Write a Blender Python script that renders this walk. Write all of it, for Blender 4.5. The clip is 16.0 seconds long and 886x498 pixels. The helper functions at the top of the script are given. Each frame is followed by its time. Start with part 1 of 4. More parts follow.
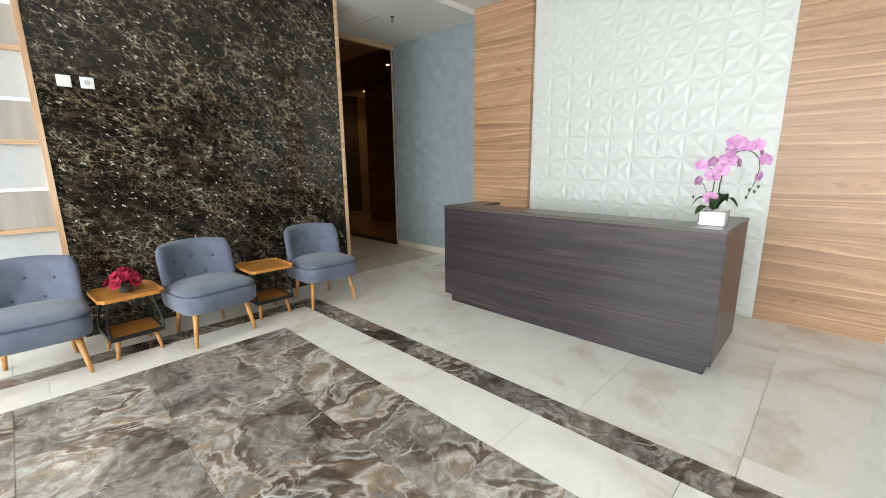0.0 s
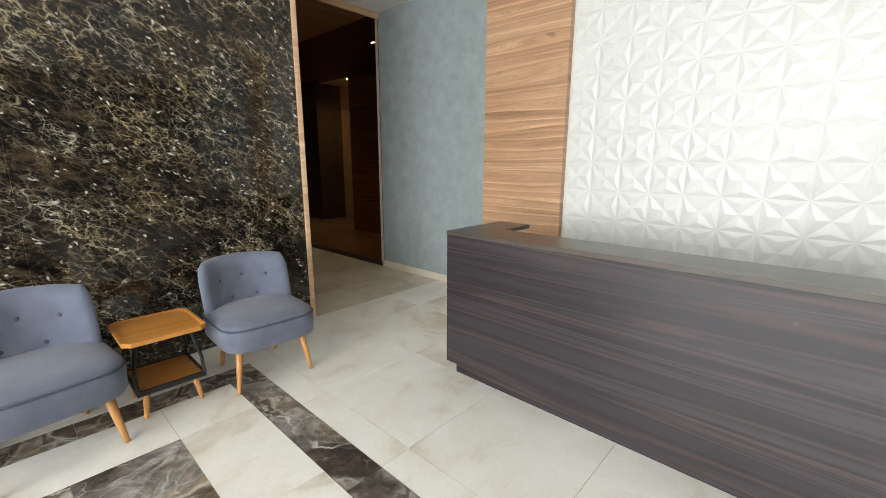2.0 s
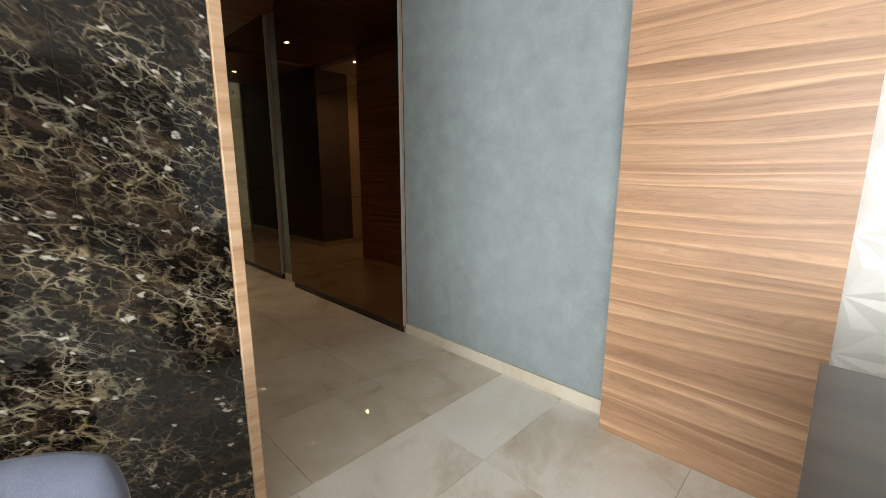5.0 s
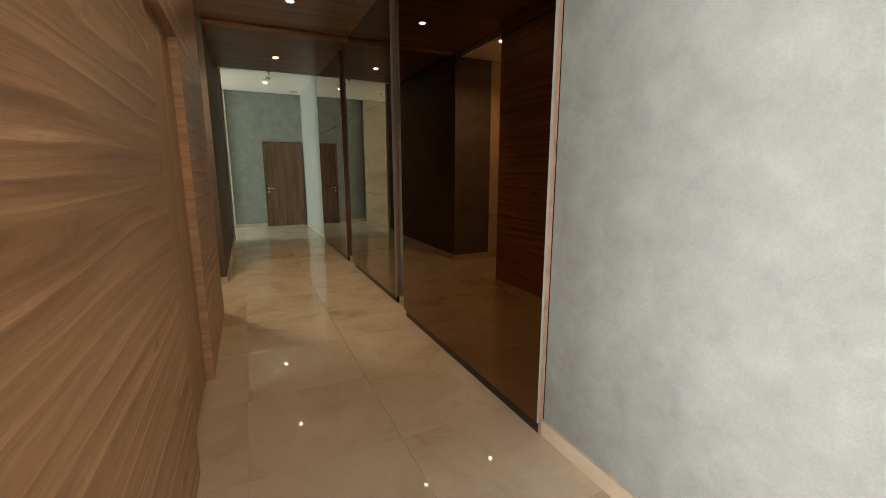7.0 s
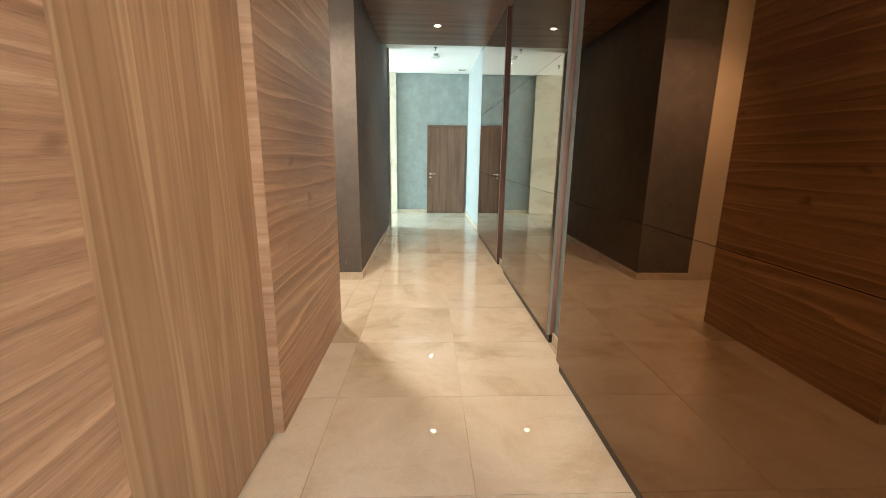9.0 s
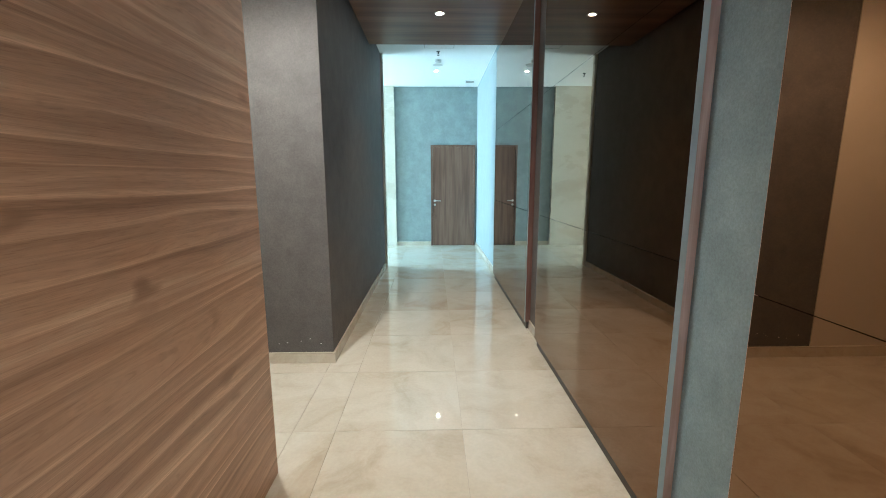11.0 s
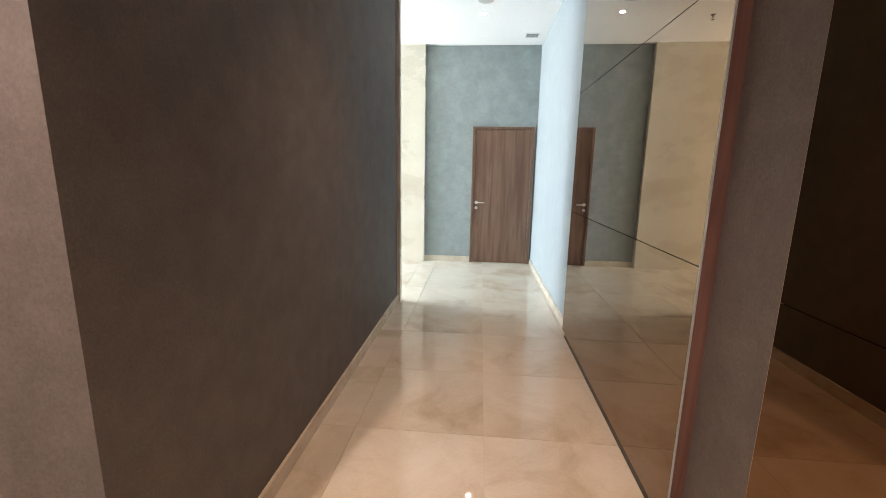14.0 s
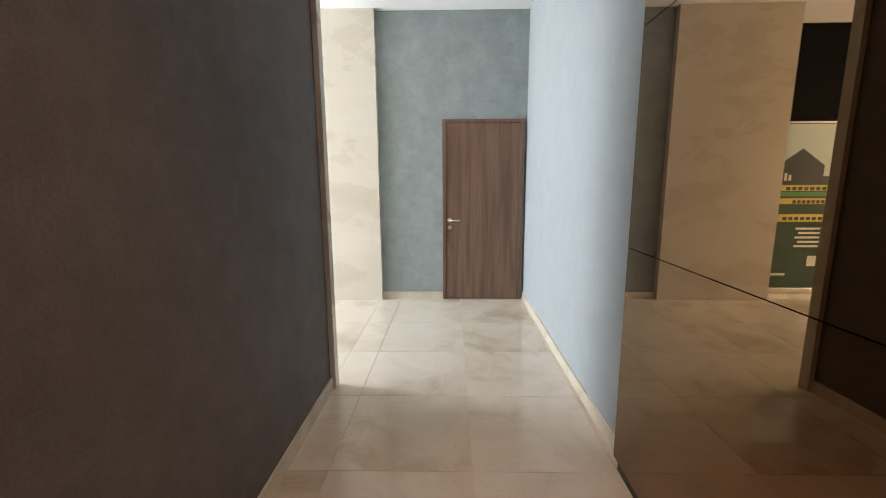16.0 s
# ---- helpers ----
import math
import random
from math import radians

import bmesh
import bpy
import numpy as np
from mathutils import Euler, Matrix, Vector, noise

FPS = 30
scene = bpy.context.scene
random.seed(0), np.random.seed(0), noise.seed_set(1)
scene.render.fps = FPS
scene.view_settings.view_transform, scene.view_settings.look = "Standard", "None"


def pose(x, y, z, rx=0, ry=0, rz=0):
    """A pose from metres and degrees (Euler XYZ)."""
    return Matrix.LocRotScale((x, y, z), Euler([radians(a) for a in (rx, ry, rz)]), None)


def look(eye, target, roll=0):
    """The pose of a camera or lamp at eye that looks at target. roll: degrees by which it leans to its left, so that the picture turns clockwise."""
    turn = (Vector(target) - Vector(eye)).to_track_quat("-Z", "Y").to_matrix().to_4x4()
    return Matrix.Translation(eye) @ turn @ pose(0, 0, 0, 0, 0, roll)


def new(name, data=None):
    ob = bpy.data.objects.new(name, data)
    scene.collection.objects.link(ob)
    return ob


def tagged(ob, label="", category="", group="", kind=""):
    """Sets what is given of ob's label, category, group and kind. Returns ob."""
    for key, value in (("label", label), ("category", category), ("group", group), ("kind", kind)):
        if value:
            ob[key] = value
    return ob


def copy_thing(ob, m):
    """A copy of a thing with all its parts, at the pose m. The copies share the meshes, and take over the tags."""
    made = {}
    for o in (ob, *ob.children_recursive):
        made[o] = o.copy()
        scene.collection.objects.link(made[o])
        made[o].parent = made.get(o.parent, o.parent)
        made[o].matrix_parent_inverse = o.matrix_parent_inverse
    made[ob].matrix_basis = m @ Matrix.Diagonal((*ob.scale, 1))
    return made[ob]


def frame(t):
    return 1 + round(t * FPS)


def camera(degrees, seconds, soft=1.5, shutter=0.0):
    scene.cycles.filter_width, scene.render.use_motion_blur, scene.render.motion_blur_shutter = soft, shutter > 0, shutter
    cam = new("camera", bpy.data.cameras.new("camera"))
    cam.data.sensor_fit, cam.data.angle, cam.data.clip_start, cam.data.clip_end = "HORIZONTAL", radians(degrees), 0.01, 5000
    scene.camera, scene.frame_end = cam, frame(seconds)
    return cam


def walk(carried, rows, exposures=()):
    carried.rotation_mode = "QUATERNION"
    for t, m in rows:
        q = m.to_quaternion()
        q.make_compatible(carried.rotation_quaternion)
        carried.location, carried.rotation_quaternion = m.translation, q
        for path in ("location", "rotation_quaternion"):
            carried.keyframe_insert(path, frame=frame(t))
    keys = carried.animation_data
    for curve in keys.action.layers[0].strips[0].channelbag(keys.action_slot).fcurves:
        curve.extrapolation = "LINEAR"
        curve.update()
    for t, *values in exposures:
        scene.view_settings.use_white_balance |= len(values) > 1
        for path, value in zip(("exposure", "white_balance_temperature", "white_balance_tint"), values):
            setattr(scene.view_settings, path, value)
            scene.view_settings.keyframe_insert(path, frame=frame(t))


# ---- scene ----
cam = camera(94.5, 16.0, soft=0.9)
PATH = [
    (0, (-4.415, -4.213, 1.347), (-3.005, -2.857, 0.931), -0.6),
    (0.5, (-4.151, -3.959, 1.408), (-2.793, -2.548, 1.008), 0.2),
    (1, (-3.925, -3.693, 1.375), (-2.487, -2.37, 0.951), 0.4),
    (1.5, (-3.702, -3.42, 1.387), (-2.246, -2.134, 0.913), -0.8),
    (2, (-3.44, -3.201, 1.351), (-2.005, -1.871, 0.938), 0.1),
    (2.5, (-3.204, -2.908, 1.367), (-1.741, -1.609, 0.955), 0.5),
    (3, (-3.01, -2.596, 1.368), (-1.563, -1.313, 0.858), -0.2),
    (3.5, (-2.761, -2.357, 1.361), (-1.398, -0.965, 0.91), 0.4),
    (4, (-2.539, -2.084, 1.345), (-1.135, -0.726, 0.917), 0.8),
    (4.2, (-2.477, -1.966, 1.373), (-1.051, -0.626, 0.958), 0.1),
    (6.3, (-1.675, -0.897, 1.313), (-0.476, 0.663, 0.956), -1.0),
    (6.5, (-1.593, -0.804, 1.356), (-0.474, 0.812, 0.986), -1.7),
    (7, (-1.384, -0.552, 1.357), (-0.542, 1.225, 0.989), -0.0),
    (7.5, (-1.257, -0.271, 1.336), (-0.624, 1.591, 0.972), 1.2),
    (8, (-1.164, 0.005, 1.358), (-0.729, 1.918, 0.969), -0.2),
    (8.5, (-1.033, 0.273, 1.367), (-0.865, 2.233, 1.007), 0.1),
    (9, (-0.969, 0.565, 1.367), (-0.889, 2.515, 0.928), 0.8),
    (9.2, (-0.951, 0.719, 1.383), (-0.892, 2.684, 1.011), 1.1),
    (11.3, (-0.901, 2.254, 1.411), (-0.869, 4.228, 1.093), -0.6),
    (11.5, (-0.87, 2.409, 1.416), (-0.906, 4.389, 1.134), -0.8),
    (12, (-0.822, 2.75, 1.426), (-0.948, 4.714, 1.071), 0.4),
    (12.5, (-0.836, 3.118, 1.456), (-0.952, 5.089, 1.136), -0.3),
    (13, (-0.853, 3.487, 1.434), (-0.99, 5.445, 1.049), -1.4),
    (13.5, (-0.789, 3.873, 1.457), (-1.041, 5.825, 1.098), 1.2),
    (14, (-0.822, 4.27, 1.43), (-0.995, 6.227, 1.057), 1.0),
    (14.5, (-0.783, 4.697, 1.396), (-0.908, 6.659, 1.025), -0.1),
    (15, (-0.757, 5.102, 1.392), (-0.924, 7.069, 1.071), 1.8),
    (15.5, (-0.81, 5.531, 1.411), (-0.868, 7.507, 1.104), 1.3),
    (16, (-0.864, 5.929, 1.427), (-0.905, 7.901, 1.095), -0.3),
]
EXPOSURES = [
    (0.0, -0.56, 6300, 4), (1.5, -0.4, 6450, 5), (3.0, -0.24, 6600, 6), (4.2, -0.2, 6550, 7), (6.3, 0.34, 6600, 12), (7.0, 0.6, 7700, 17), (7.5, 1.15, 7900, 15), (8.0, 1.88, 8150, 20),
    (8.5, 2.4, 8300, 16), (9.0, 2.28, 5950, 12), (9.2, 2.25, 5450, 9), (11.4, 2.1, 4620, 1), (12.5, 1.88, 4950, 2), (13.0, 1.98, 5150, 9), (14.0, 2.12, 6000, 28), (16.0, 1.68, 6300, 35),
]
walk(cam, [(t, look(e, g, r)) for t, e, g, r in PATH], EXPOSURES)

# ---- world and large lights ----
world = bpy.data.worlds.new("world")
scene.world = world
world.use_nodes = True
wn = world.node_tree
sky = wn.nodes.new("ShaderNodeTexSky")
sky.sky_type, sky.sun_disc = "NISHITA", False
sky.sun_elevation, sky.sun_rotation = radians(50), radians(200)
wn.nodes["Background"].inputs["Strength"].default_value = 0.1
wn.links.new(sky.outputs[0], wn.nodes["Background"].inputs["Color"])


def area_lamp(name, m, sx, sy, power, color=(1, 1, 1)):
    d = bpy.data.lights.new(name, "AREA")
    d.shape, d.size, d.size_y, d.energy, d.color = "RECTANGLE", sx, sy, power, color
    ob = new(name, d)
    ob.matrix_world = m
    return ob


def spot_lamp(name, x, y, z, power, color, angle=110, blend=0.7):
    d = bpy.data.lights.new(name, "SPOT")
    d.energy, d.color, d.spot_size, d.spot_blend, d.shadow_soft_size = power, color, radians(angle), blend, 0.035
    ob = new(name, d)
    ob.matrix_world = pose(x, y, z)
    return ob


DAY = (0.97, 0.985, 1.0)
WARM = (1.0, 0.66, 0.345)
# sky light in the lobby's glazed side and in the far hall's glazed end
area_lamp("window_light_side", look((-8.3, -4.0, 1.75), (-3.4, -4.0, -0.9)), 6.6, 2.6, 860, DAY)
area_lamp("window_light_hall", look((-6.3, 9.9, 1.7), (-2.0, 9.9, 0.3)), 2.2, 2.7, 128, (0.82, 1.0, 0.91))
for ly in (1.95, 4.22, 6.52):
    spot_lamp("downlight_beam", -0.84, ly, 3.045, 25 if ly < 6 else 22, WARM, 94, 1.0)
spot_lamp("downlight_beam_hall", -0.85, 9.55, 3.265, 6.5, (1.0, 0.9, 0.75), 90)
spot_lamp("downlight_beam_passage", -1.92, 4.2, 2.98, 50, (1.0, 0.78, 0.54), 140)

# ---- helpers ----


def box(bm, x0, x1, y0, y1, z0, z1, bevel=0.0):
    vs = [bm.verts.new((x, y, z)) for x in (x0, x1) for y in (y0, y1) for z in (z0, z1)]
    fs = [bm.faces.new([vs[i] for i in q]) for q in ((0, 1, 3, 2), (4, 6, 7, 5), (0, 4, 5, 1), (2, 3, 7, 6), (0, 2, 6, 4), (1, 5, 7, 3))]
    if bevel:
        edges = list({e for f in fs for e in f.edges})
        bmesh.ops.bevel(bm, geom=edges, offset=bevel, segments=2, affect="EDGES", profile=0.5)
    return bm


def one_box(*a, bevel=0.0):
    return box(bmesh.new(), *a, bevel=bevel)


def part(name, bm, material, parent=None, label="", smooth=False):
    """Links a bmesh as one mesh object, under parent where one is given."""
    bmesh.ops.recalc_face_normals(bm, faces=bm.faces)
    me = bpy.data.meshes.new(name)
    bm.to_mesh(me)
    bm.free()
    for m in material if isinstance(material, (list, tuple)) else (material,):
        me.materials.append(m)
    if smooth:
        me.shade_smooth()
    ob = new(name, me)
    ob.parent = parent
    if label:
        tagged(ob, label)
    return ob


def base_empty(name, x, y, z, label, category, group="", turn=0):
    ob = new(name)
    ob.empty_display_size = 0.1
    ob.matrix_world = pose(x, y, z, 0, 0, turn)
    return tagged(ob, label, category, group)


def structure(name, bm, material, label, category):
    return tagged(part(name, bm, material), label, category, kind="structure")


def tube(bm, points, radius, sides=10, taper=None):
    """A round rod through points; taper gives the radius at its end."""
    rings = []
    pts = [Vector(p) for p in points]
    for i, p in enumerate(pts):
        a = pts[max(i - 1, 0)]
        b = pts[min(i + 1, len(pts) - 1)]
        q = (b - a).normalized().to_track_quat("Z", "Y")
        r = radius if taper is None else radius + (taper - radius) * i / (len(pts) - 1)
        rings.append([bm.verts.new(p + q @ Vector((r * math.cos(k * math.tau / sides), r * math.sin(k * math.tau / sides), 0))) for k in range(sides)])
    for u, v in zip(rings, rings[1:]):
        for k in range(sides):
            bm.faces.new((u[k], u[(k + 1) % sides], v[(k + 1) % sides], v[k]))
    bm.faces.new(rings[0][::-1])
    bm.faces.new(rings[-1])
    return bm


def disc_stack(bm, rings, sides=24, center=(0, 0, 0)):
    """A turned shape from (radius, z) pairs."""
    loops = []
    for r, z in rings:
        loops.append([bm.verts.new((center[0] + r * math.cos(k * math.tau / sides), center[1] + r * math.sin(k * math.tau / sides), center[2] + z)) for k in range(sides)])
    for u, v in zip(loops, loops[1:]):
        for k in range(sides):
            bm.faces.new((u[k], u[(k + 1) % sides], v[(k + 1) % sides], v[k]))
    bm.faces.new(loops[0][::-1])
    bm.faces.new(loops[-1])
    return bm


# ---- materials ----


class Mat:
    """A small builder of node materials."""

    def __init__(self, name, rough=0.5, metal=0.0, color=(0.5, 0.5, 0.5), coat=0.0, spec=0.5):
        self.m = bpy.data.materials.new(name)
        self.m.use_nodes = True
        self.t = self.m.node_tree
        self.b = self.t.nodes["Principled BSDF"]
        self.b.inputs["Roughness"].default_value = rough
        self.b.inputs["Metallic"].default_value = metal
        self.b.inputs["Base Color"].default_value = (*color, 1)
        self.b.inputs["Coat Weight"].default_value = coat
        self.b.inputs["Coat Roughness"].default_value = 0.08
        self.b.inputs["Specular IOR Level"].default_value = spec
        self.co = None

    def node(self, kind, **props):
        n = self.t.nodes.new(kind)
        for k, v in props.items():
            if k == "operation":
                n.operation = v
            elif k == "blend_type":
                n.blend_type = v
            elif k == "feature":
                n.feature = v
            elif k == "data_type":
                n.data_type = v
        return n

    def link(self, a, b):
        self.t.links.new(a, b)

    def coords(self, scale=(1, 1, 1), turn=(0, 0, 0), random_shift=0.0):
        if self.co is None:
            self.co = self.node("ShaderNodeTexCoord").outputs["Object"]
        src = self.co
        if random_shift:
            info = self.node("ShaderNodeObjectInfo")
            mul = self.node("ShaderNodeMath", operation="MULTIPLY")
            mul.inputs[1].default_value = random_shift
            self.link(info.outputs["Random"], mul.inputs[0])
            add = self.node("ShaderNodeVectorMath", operation="ADD")
            self.link(src, add.inputs[0])
            self.link(mul.outputs[0], add.inputs[1])
            src = add.outputs[0]
        mp = self.node("ShaderNodeMapping")
        mp.inputs["Scale"].default_value = scale
        mp.inputs["Rotation"].default_value = [radians(a) for a in turn]
        self.link(src, mp.inputs["Vector"])
        return mp.outputs[0]

    def noise(self, vec, scale=5.0, detail=5.0, rough=0.55, distort=0.0):
        n = self.node("ShaderNodeTexNoise")
        for key, v in (("Scale", scale), ("Detail", detail), ("Roughness", rough), ("Distortion", distort)):
            n.inputs[key].default_value = v
        self.link(vec, n.inputs["Vector"])
        return n.outputs["Fac"]

    def warp(self, vec, amount, scale=3.0):
        n = self.node("ShaderNodeTexNoise")
        n.inputs["Scale"].default_value = scale
        n.inputs["Detail"].default_value = 3
        self.link(vec, n.inputs["Vector"])
        m = self.node("ShaderNodeVectorMath", operation="MULTIPLY_ADD")
        m.inputs[1].default_value = (amount,) * 3
        self.link(n.outputs["Color"], m.inputs[0])
        self.link(vec, m.inputs[2])
        return m.outputs[0]

    def cracks(self, vec, scale=5.0):
        n = self.node("ShaderNodeTexVoronoi", feature="DISTANCE_TO_EDGE")
        n.inputs["Scale"].default_value = scale
        self.link(vec, n.inputs["Vector"])
        return n.outputs["Distance"]

    def ramp(self, fac, stops):
        r = self.node("ShaderNodeValToRGB")
        e = r.color_ramp.elements
        while len(e) < len(stops):
            e.new(0.5)
        for el, (p, c) in zip(e, stops):
            el.position = p
            el.color = (*c, 1) if len(c) == 3 else c
        self.link(fac, r.inputs["Fac"])
        return r.outputs["Color"]

    def mix(self, fac, a, b, blend="MIX"):
        n = self.node("ShaderNodeMix", data_type="RGBA", blend_type=blend)
        if isinstance(fac, float):
            n.inputs[0].default_value = fac
        else:
            self.link(fac, n.inputs[0])
        for sock, v in ((n.inputs[6], a), (n.inputs[7], b)):
            if isinstance(v, tuple):
                sock.default_value = (*v, 1)
            else:
                self.link(v, sock)
        return n.outputs[2]

    def color(self, c):
        self.link(c, self.b.inputs["Base Color"])
        return self

    def rough(self, fac, lo, hi):
        n = self.node("ShaderNodeMapRange")
        n.inputs["To Min"].default_value, n.inputs["To Max"].default_value = lo, hi
        self.link(fac, n.inputs["Value"])
        self.link(n.outputs[0], self.b.inputs["Roughness"])
        return self

    def bump(self, fac, strength=0.2, dist=0.002):
        n = self.node("ShaderNodeBump")
        n.inputs["Strength"].default_value, n.inputs["Distance"].default_value = strength, dist
        self.link(fac, n.inputs["Height"])
        self.link(n.outputs[0], self.b.inputs["Normal"])
        return self


def g(v):
    return (v, v, v)


def wood(name, grain, stops, across=9.0, rough=0.4, shift=0.0, coat=0.0, ratio=0.06, wave=0.5):
    """Veneer whose grain runs along the given axis."""
    w = Mat(name, rough, coat=coat)
    along = across * ratio
    s = [across] * 3
    s["xyz".index(grain)] = along
    v = w.coords(tuple(s), random_shift=shift)
    a = w.noise(w.warp(v, wave, 0.6), 1.0, 3, 0.45, wave)
    col = w.ramp(a, stops)
    s2 = [across * 9] * 3
    s2["xyz".index(grain)] = 1.6
    fine = w.noise(w.coords(tuple(s2), random_shift=shift), 1.0, 3, 0.6)
    col = w.mix(0.35, col, w.ramp(fine, [(0.3, g(0.66)), (0.7, g(1.05))]), "MULTIPLY")
    s3 = [across * 0.7] * 3
    s3["xyz".index(grain)] = across * 0.3
    knots = w.noise(w.coords(tuple(s3), random_shift=shift), 1.0, 2, 0.5)
    col = w.mix(w.ramp(knots, [(0.71, g(0.0)), (0.78, g(0.7))]), col, stops[0][1])
    w.color(col).bump(fine, 0.12, 0.0006)
    return w.m


def plank_veneer(name):
    """Level-grained veneer along y: long streaks at several widths, gentle flitch lines, small knots."""
    s = Mat(name, 0.4)
    # uneven spacing of the flitch lines up the wall
    spread = s.node("ShaderNodeTexNoise")
    for key, val in (("Scale", 6.0), ("Detail", 2.0)):
        spread.inputs[key].default_value = val
    s.link(s.coords((0.0, 0.05, 1.0)), spread.inputs["Vector"])
    lift = s.node("ShaderNodeVectorMath", operation="MULTIPLY_ADD")
    lift.inputs[1].default_value = (0.0, 0.0, 0.24)
    s.link(spread.outputs["Color"], lift.inputs[0])
    s.link(s.coords(), lift.inputs[2])
    # slow sideways waviness
    sway = s.node("ShaderNodeTexNoise")
    for key, val in (("Scale", 1.0), ("Detail", 2.0)):
        sway.inputs[key].default_value = val
    s.link(s.coords((1.0, 1.4, 4.0)), sway.inputs["Vector"])
    bend = s.node("ShaderNodeVectorMath", operation="MULTIPLY_ADD")
    bend.inputs[1].default_value = (0.0, 0.0, 0.03)
    s.link(sway.outputs["Color"], bend.inputs[0])
    s.link(lift.outputs[0], bend.inputs[2])
    v = bend.outputs[0]

    def stretched(ky):
        m = s.node("ShaderNodeMapping")
        m.inputs["Scale"].default_value = (1.0, ky, 1.0)
        s.link(v, m.inputs["Vector"])
        return m.outputs[0]

    broad = s.noise(stretched(0.035), 15, 2, 0.5)
    col = s.ramp(broad, [(0.30, (0.33, 0.19, 0.109)), (0.42, (0.41, 0.248, 0.147)), (0.50, (0.46, 0.287, 0.174)), (0.58, (0.42, 0.257, 0.154)), (0.70, (0.53, 0.35, 0.222))])
    streak = s.noise(stretched(0.02), 48, 4, 0.6)
    col = s.mix(0.95, col, s.ramp(streak, [(0.30, (0.78, 0.75, 0.72)), (0.46, g(0.98)), (0.60, g(1.03)), (0.72, (1.18, 1.21, 1.24))]), "MULTIPLY")

    def saw(per, vec):
        n = s.node("ShaderNodeTexWave")
        n.wave_type, n.bands_direction, n.wave_profile = "BANDS", "Z", "SAW"
        for key, val in (("Scale", 0.31416 / per), ("Distortion", 0.9), ("Detail", 2.0), ("Detail Scale", 1.4), ("Detail Roughness", 0.5)):
            n.inputs[key].default_value = val
        s.link(vec, n.inputs["Vector"])
        return n.outputs["Fac"]

    lines = s.ramp(saw(0.078, stretched(0.22)), [(0.0, (1.42, 1.48, 1.52)), (0.12, (1.32, 1.37, 1.40)), (0.22, g(1.10)), (0.38, g(1.03)), (0.60, g(1.02)), (0.72, (0.95, 0.94, 0.92)), (0.94, (0.80, 0.76, 0.72)), (1.0, (1.1, 1.12, 1.13))])
    mask = s.ramp(s.noise(s.coords((1.0, 0.5, 3.0)), 2.0, 3, 0.5), [(0.36, g(0.3)), (0.58, g(0.95))])
    col = s.mix(mask, col, s.mix(1.0, col, lines, "MULTIPLY"))
    fine = s.noise(stretched(0.03), 260, 3, 0.65)
    col = s.mix(0.55, col, s.ramp(fine, [(0.3, g(0.74)), (0.7, g(1.14))]), "MULTIPLY")
    mid = s.noise(stretched(0.025), 110, 3, 0.6)
    col = s.mix(0.4, col, s.ramp(mid, [(0.34, (0.72, 0.68, 0.64)), (0.46, g(1.0)), (0.62, g(1.04)), (0.70, g(1.2))]), "MULTIPLY")
    pores = s.noise(stretched(0.035), 560, 2, 0.6)
    col = s.mix(0.35, col, s.ramp(pores, [(0.34, (0.58, 0.52, 0.46)), (0.45, g(1.0)), (0.62, g(1.05)), (0.7, g(1.15))]), "MULTIPLY")
    knots = s.noise(s.coords((1.0, 0.4, 1.0)), 7.5, 2, 0.5)
    col = s.mix(s.ramp(knots, [(0.70, g(0.0)), (0.76, g(0.7))]), col, (0.20, 0.105, 0.05))
    col = s.mix(1.0, col, (1.02, 0.985, 0.95), "MULTIPLY")
    s.color(col).rough(fine, 0.34, 0.48).bump(fine, 0.15, 0.0006)
    return s.m


M_oak = plank_veneer("oak_veneer_along")
M_oak_up = wood("oak_veneer_upright", "z", [(0.28, (0.34, 0.195, 0.10)), (0.42, (0.43, 0.267, 0.146)), (0.46, (0.36, 0.21, 0.11)), (0.5, (0.50, 0.322, 0.183)), (0.58, (0.39, 0.235, 0.125)), (0.62, (0.56, 0.375, 0.22)), (0.68, (0.45, 0.28, 0.155)), (0.76, (0.40, 0.245, 0.135))], 9.0, ratio=0.035, wave=0.35)
M_oak_trim = wood("pale_oak_lipping", "z", [(0.3, (0.50, 0.30, 0.17)), (0.5, (0.62, 0.41, 0.25)), (0.7, (0.72, 0.52, 0.34))], 30)
M_oak_trim_x = wood("pale_oak_lipping_flat", "x", [(0.3, (0.50, 0.30, 0.17)), (0.5, (0.62, 0.41, 0.25)), (0.7, (0.72, 0.52, 0.34))], 30)
M_ceil_wood = wood("brown_wood_ceiling", "x", [(0.30, (0.16, 0.075, 0.035)), (0.5, (0.23, 0.115, 0.055)), (0.7, (0.30, 0.16, 0.085))], 8, 0.38)
M_door = wood("brown_door_veneer", "z", [(0.30, (0.12, 0.064, 0.042)), (0.48, (0.165, 0.093, 0.062)), (0.60, (0.20, 0.118, 0.08)), (0.74, (0.15, 0.085, 0.056))], 16, 0.42)
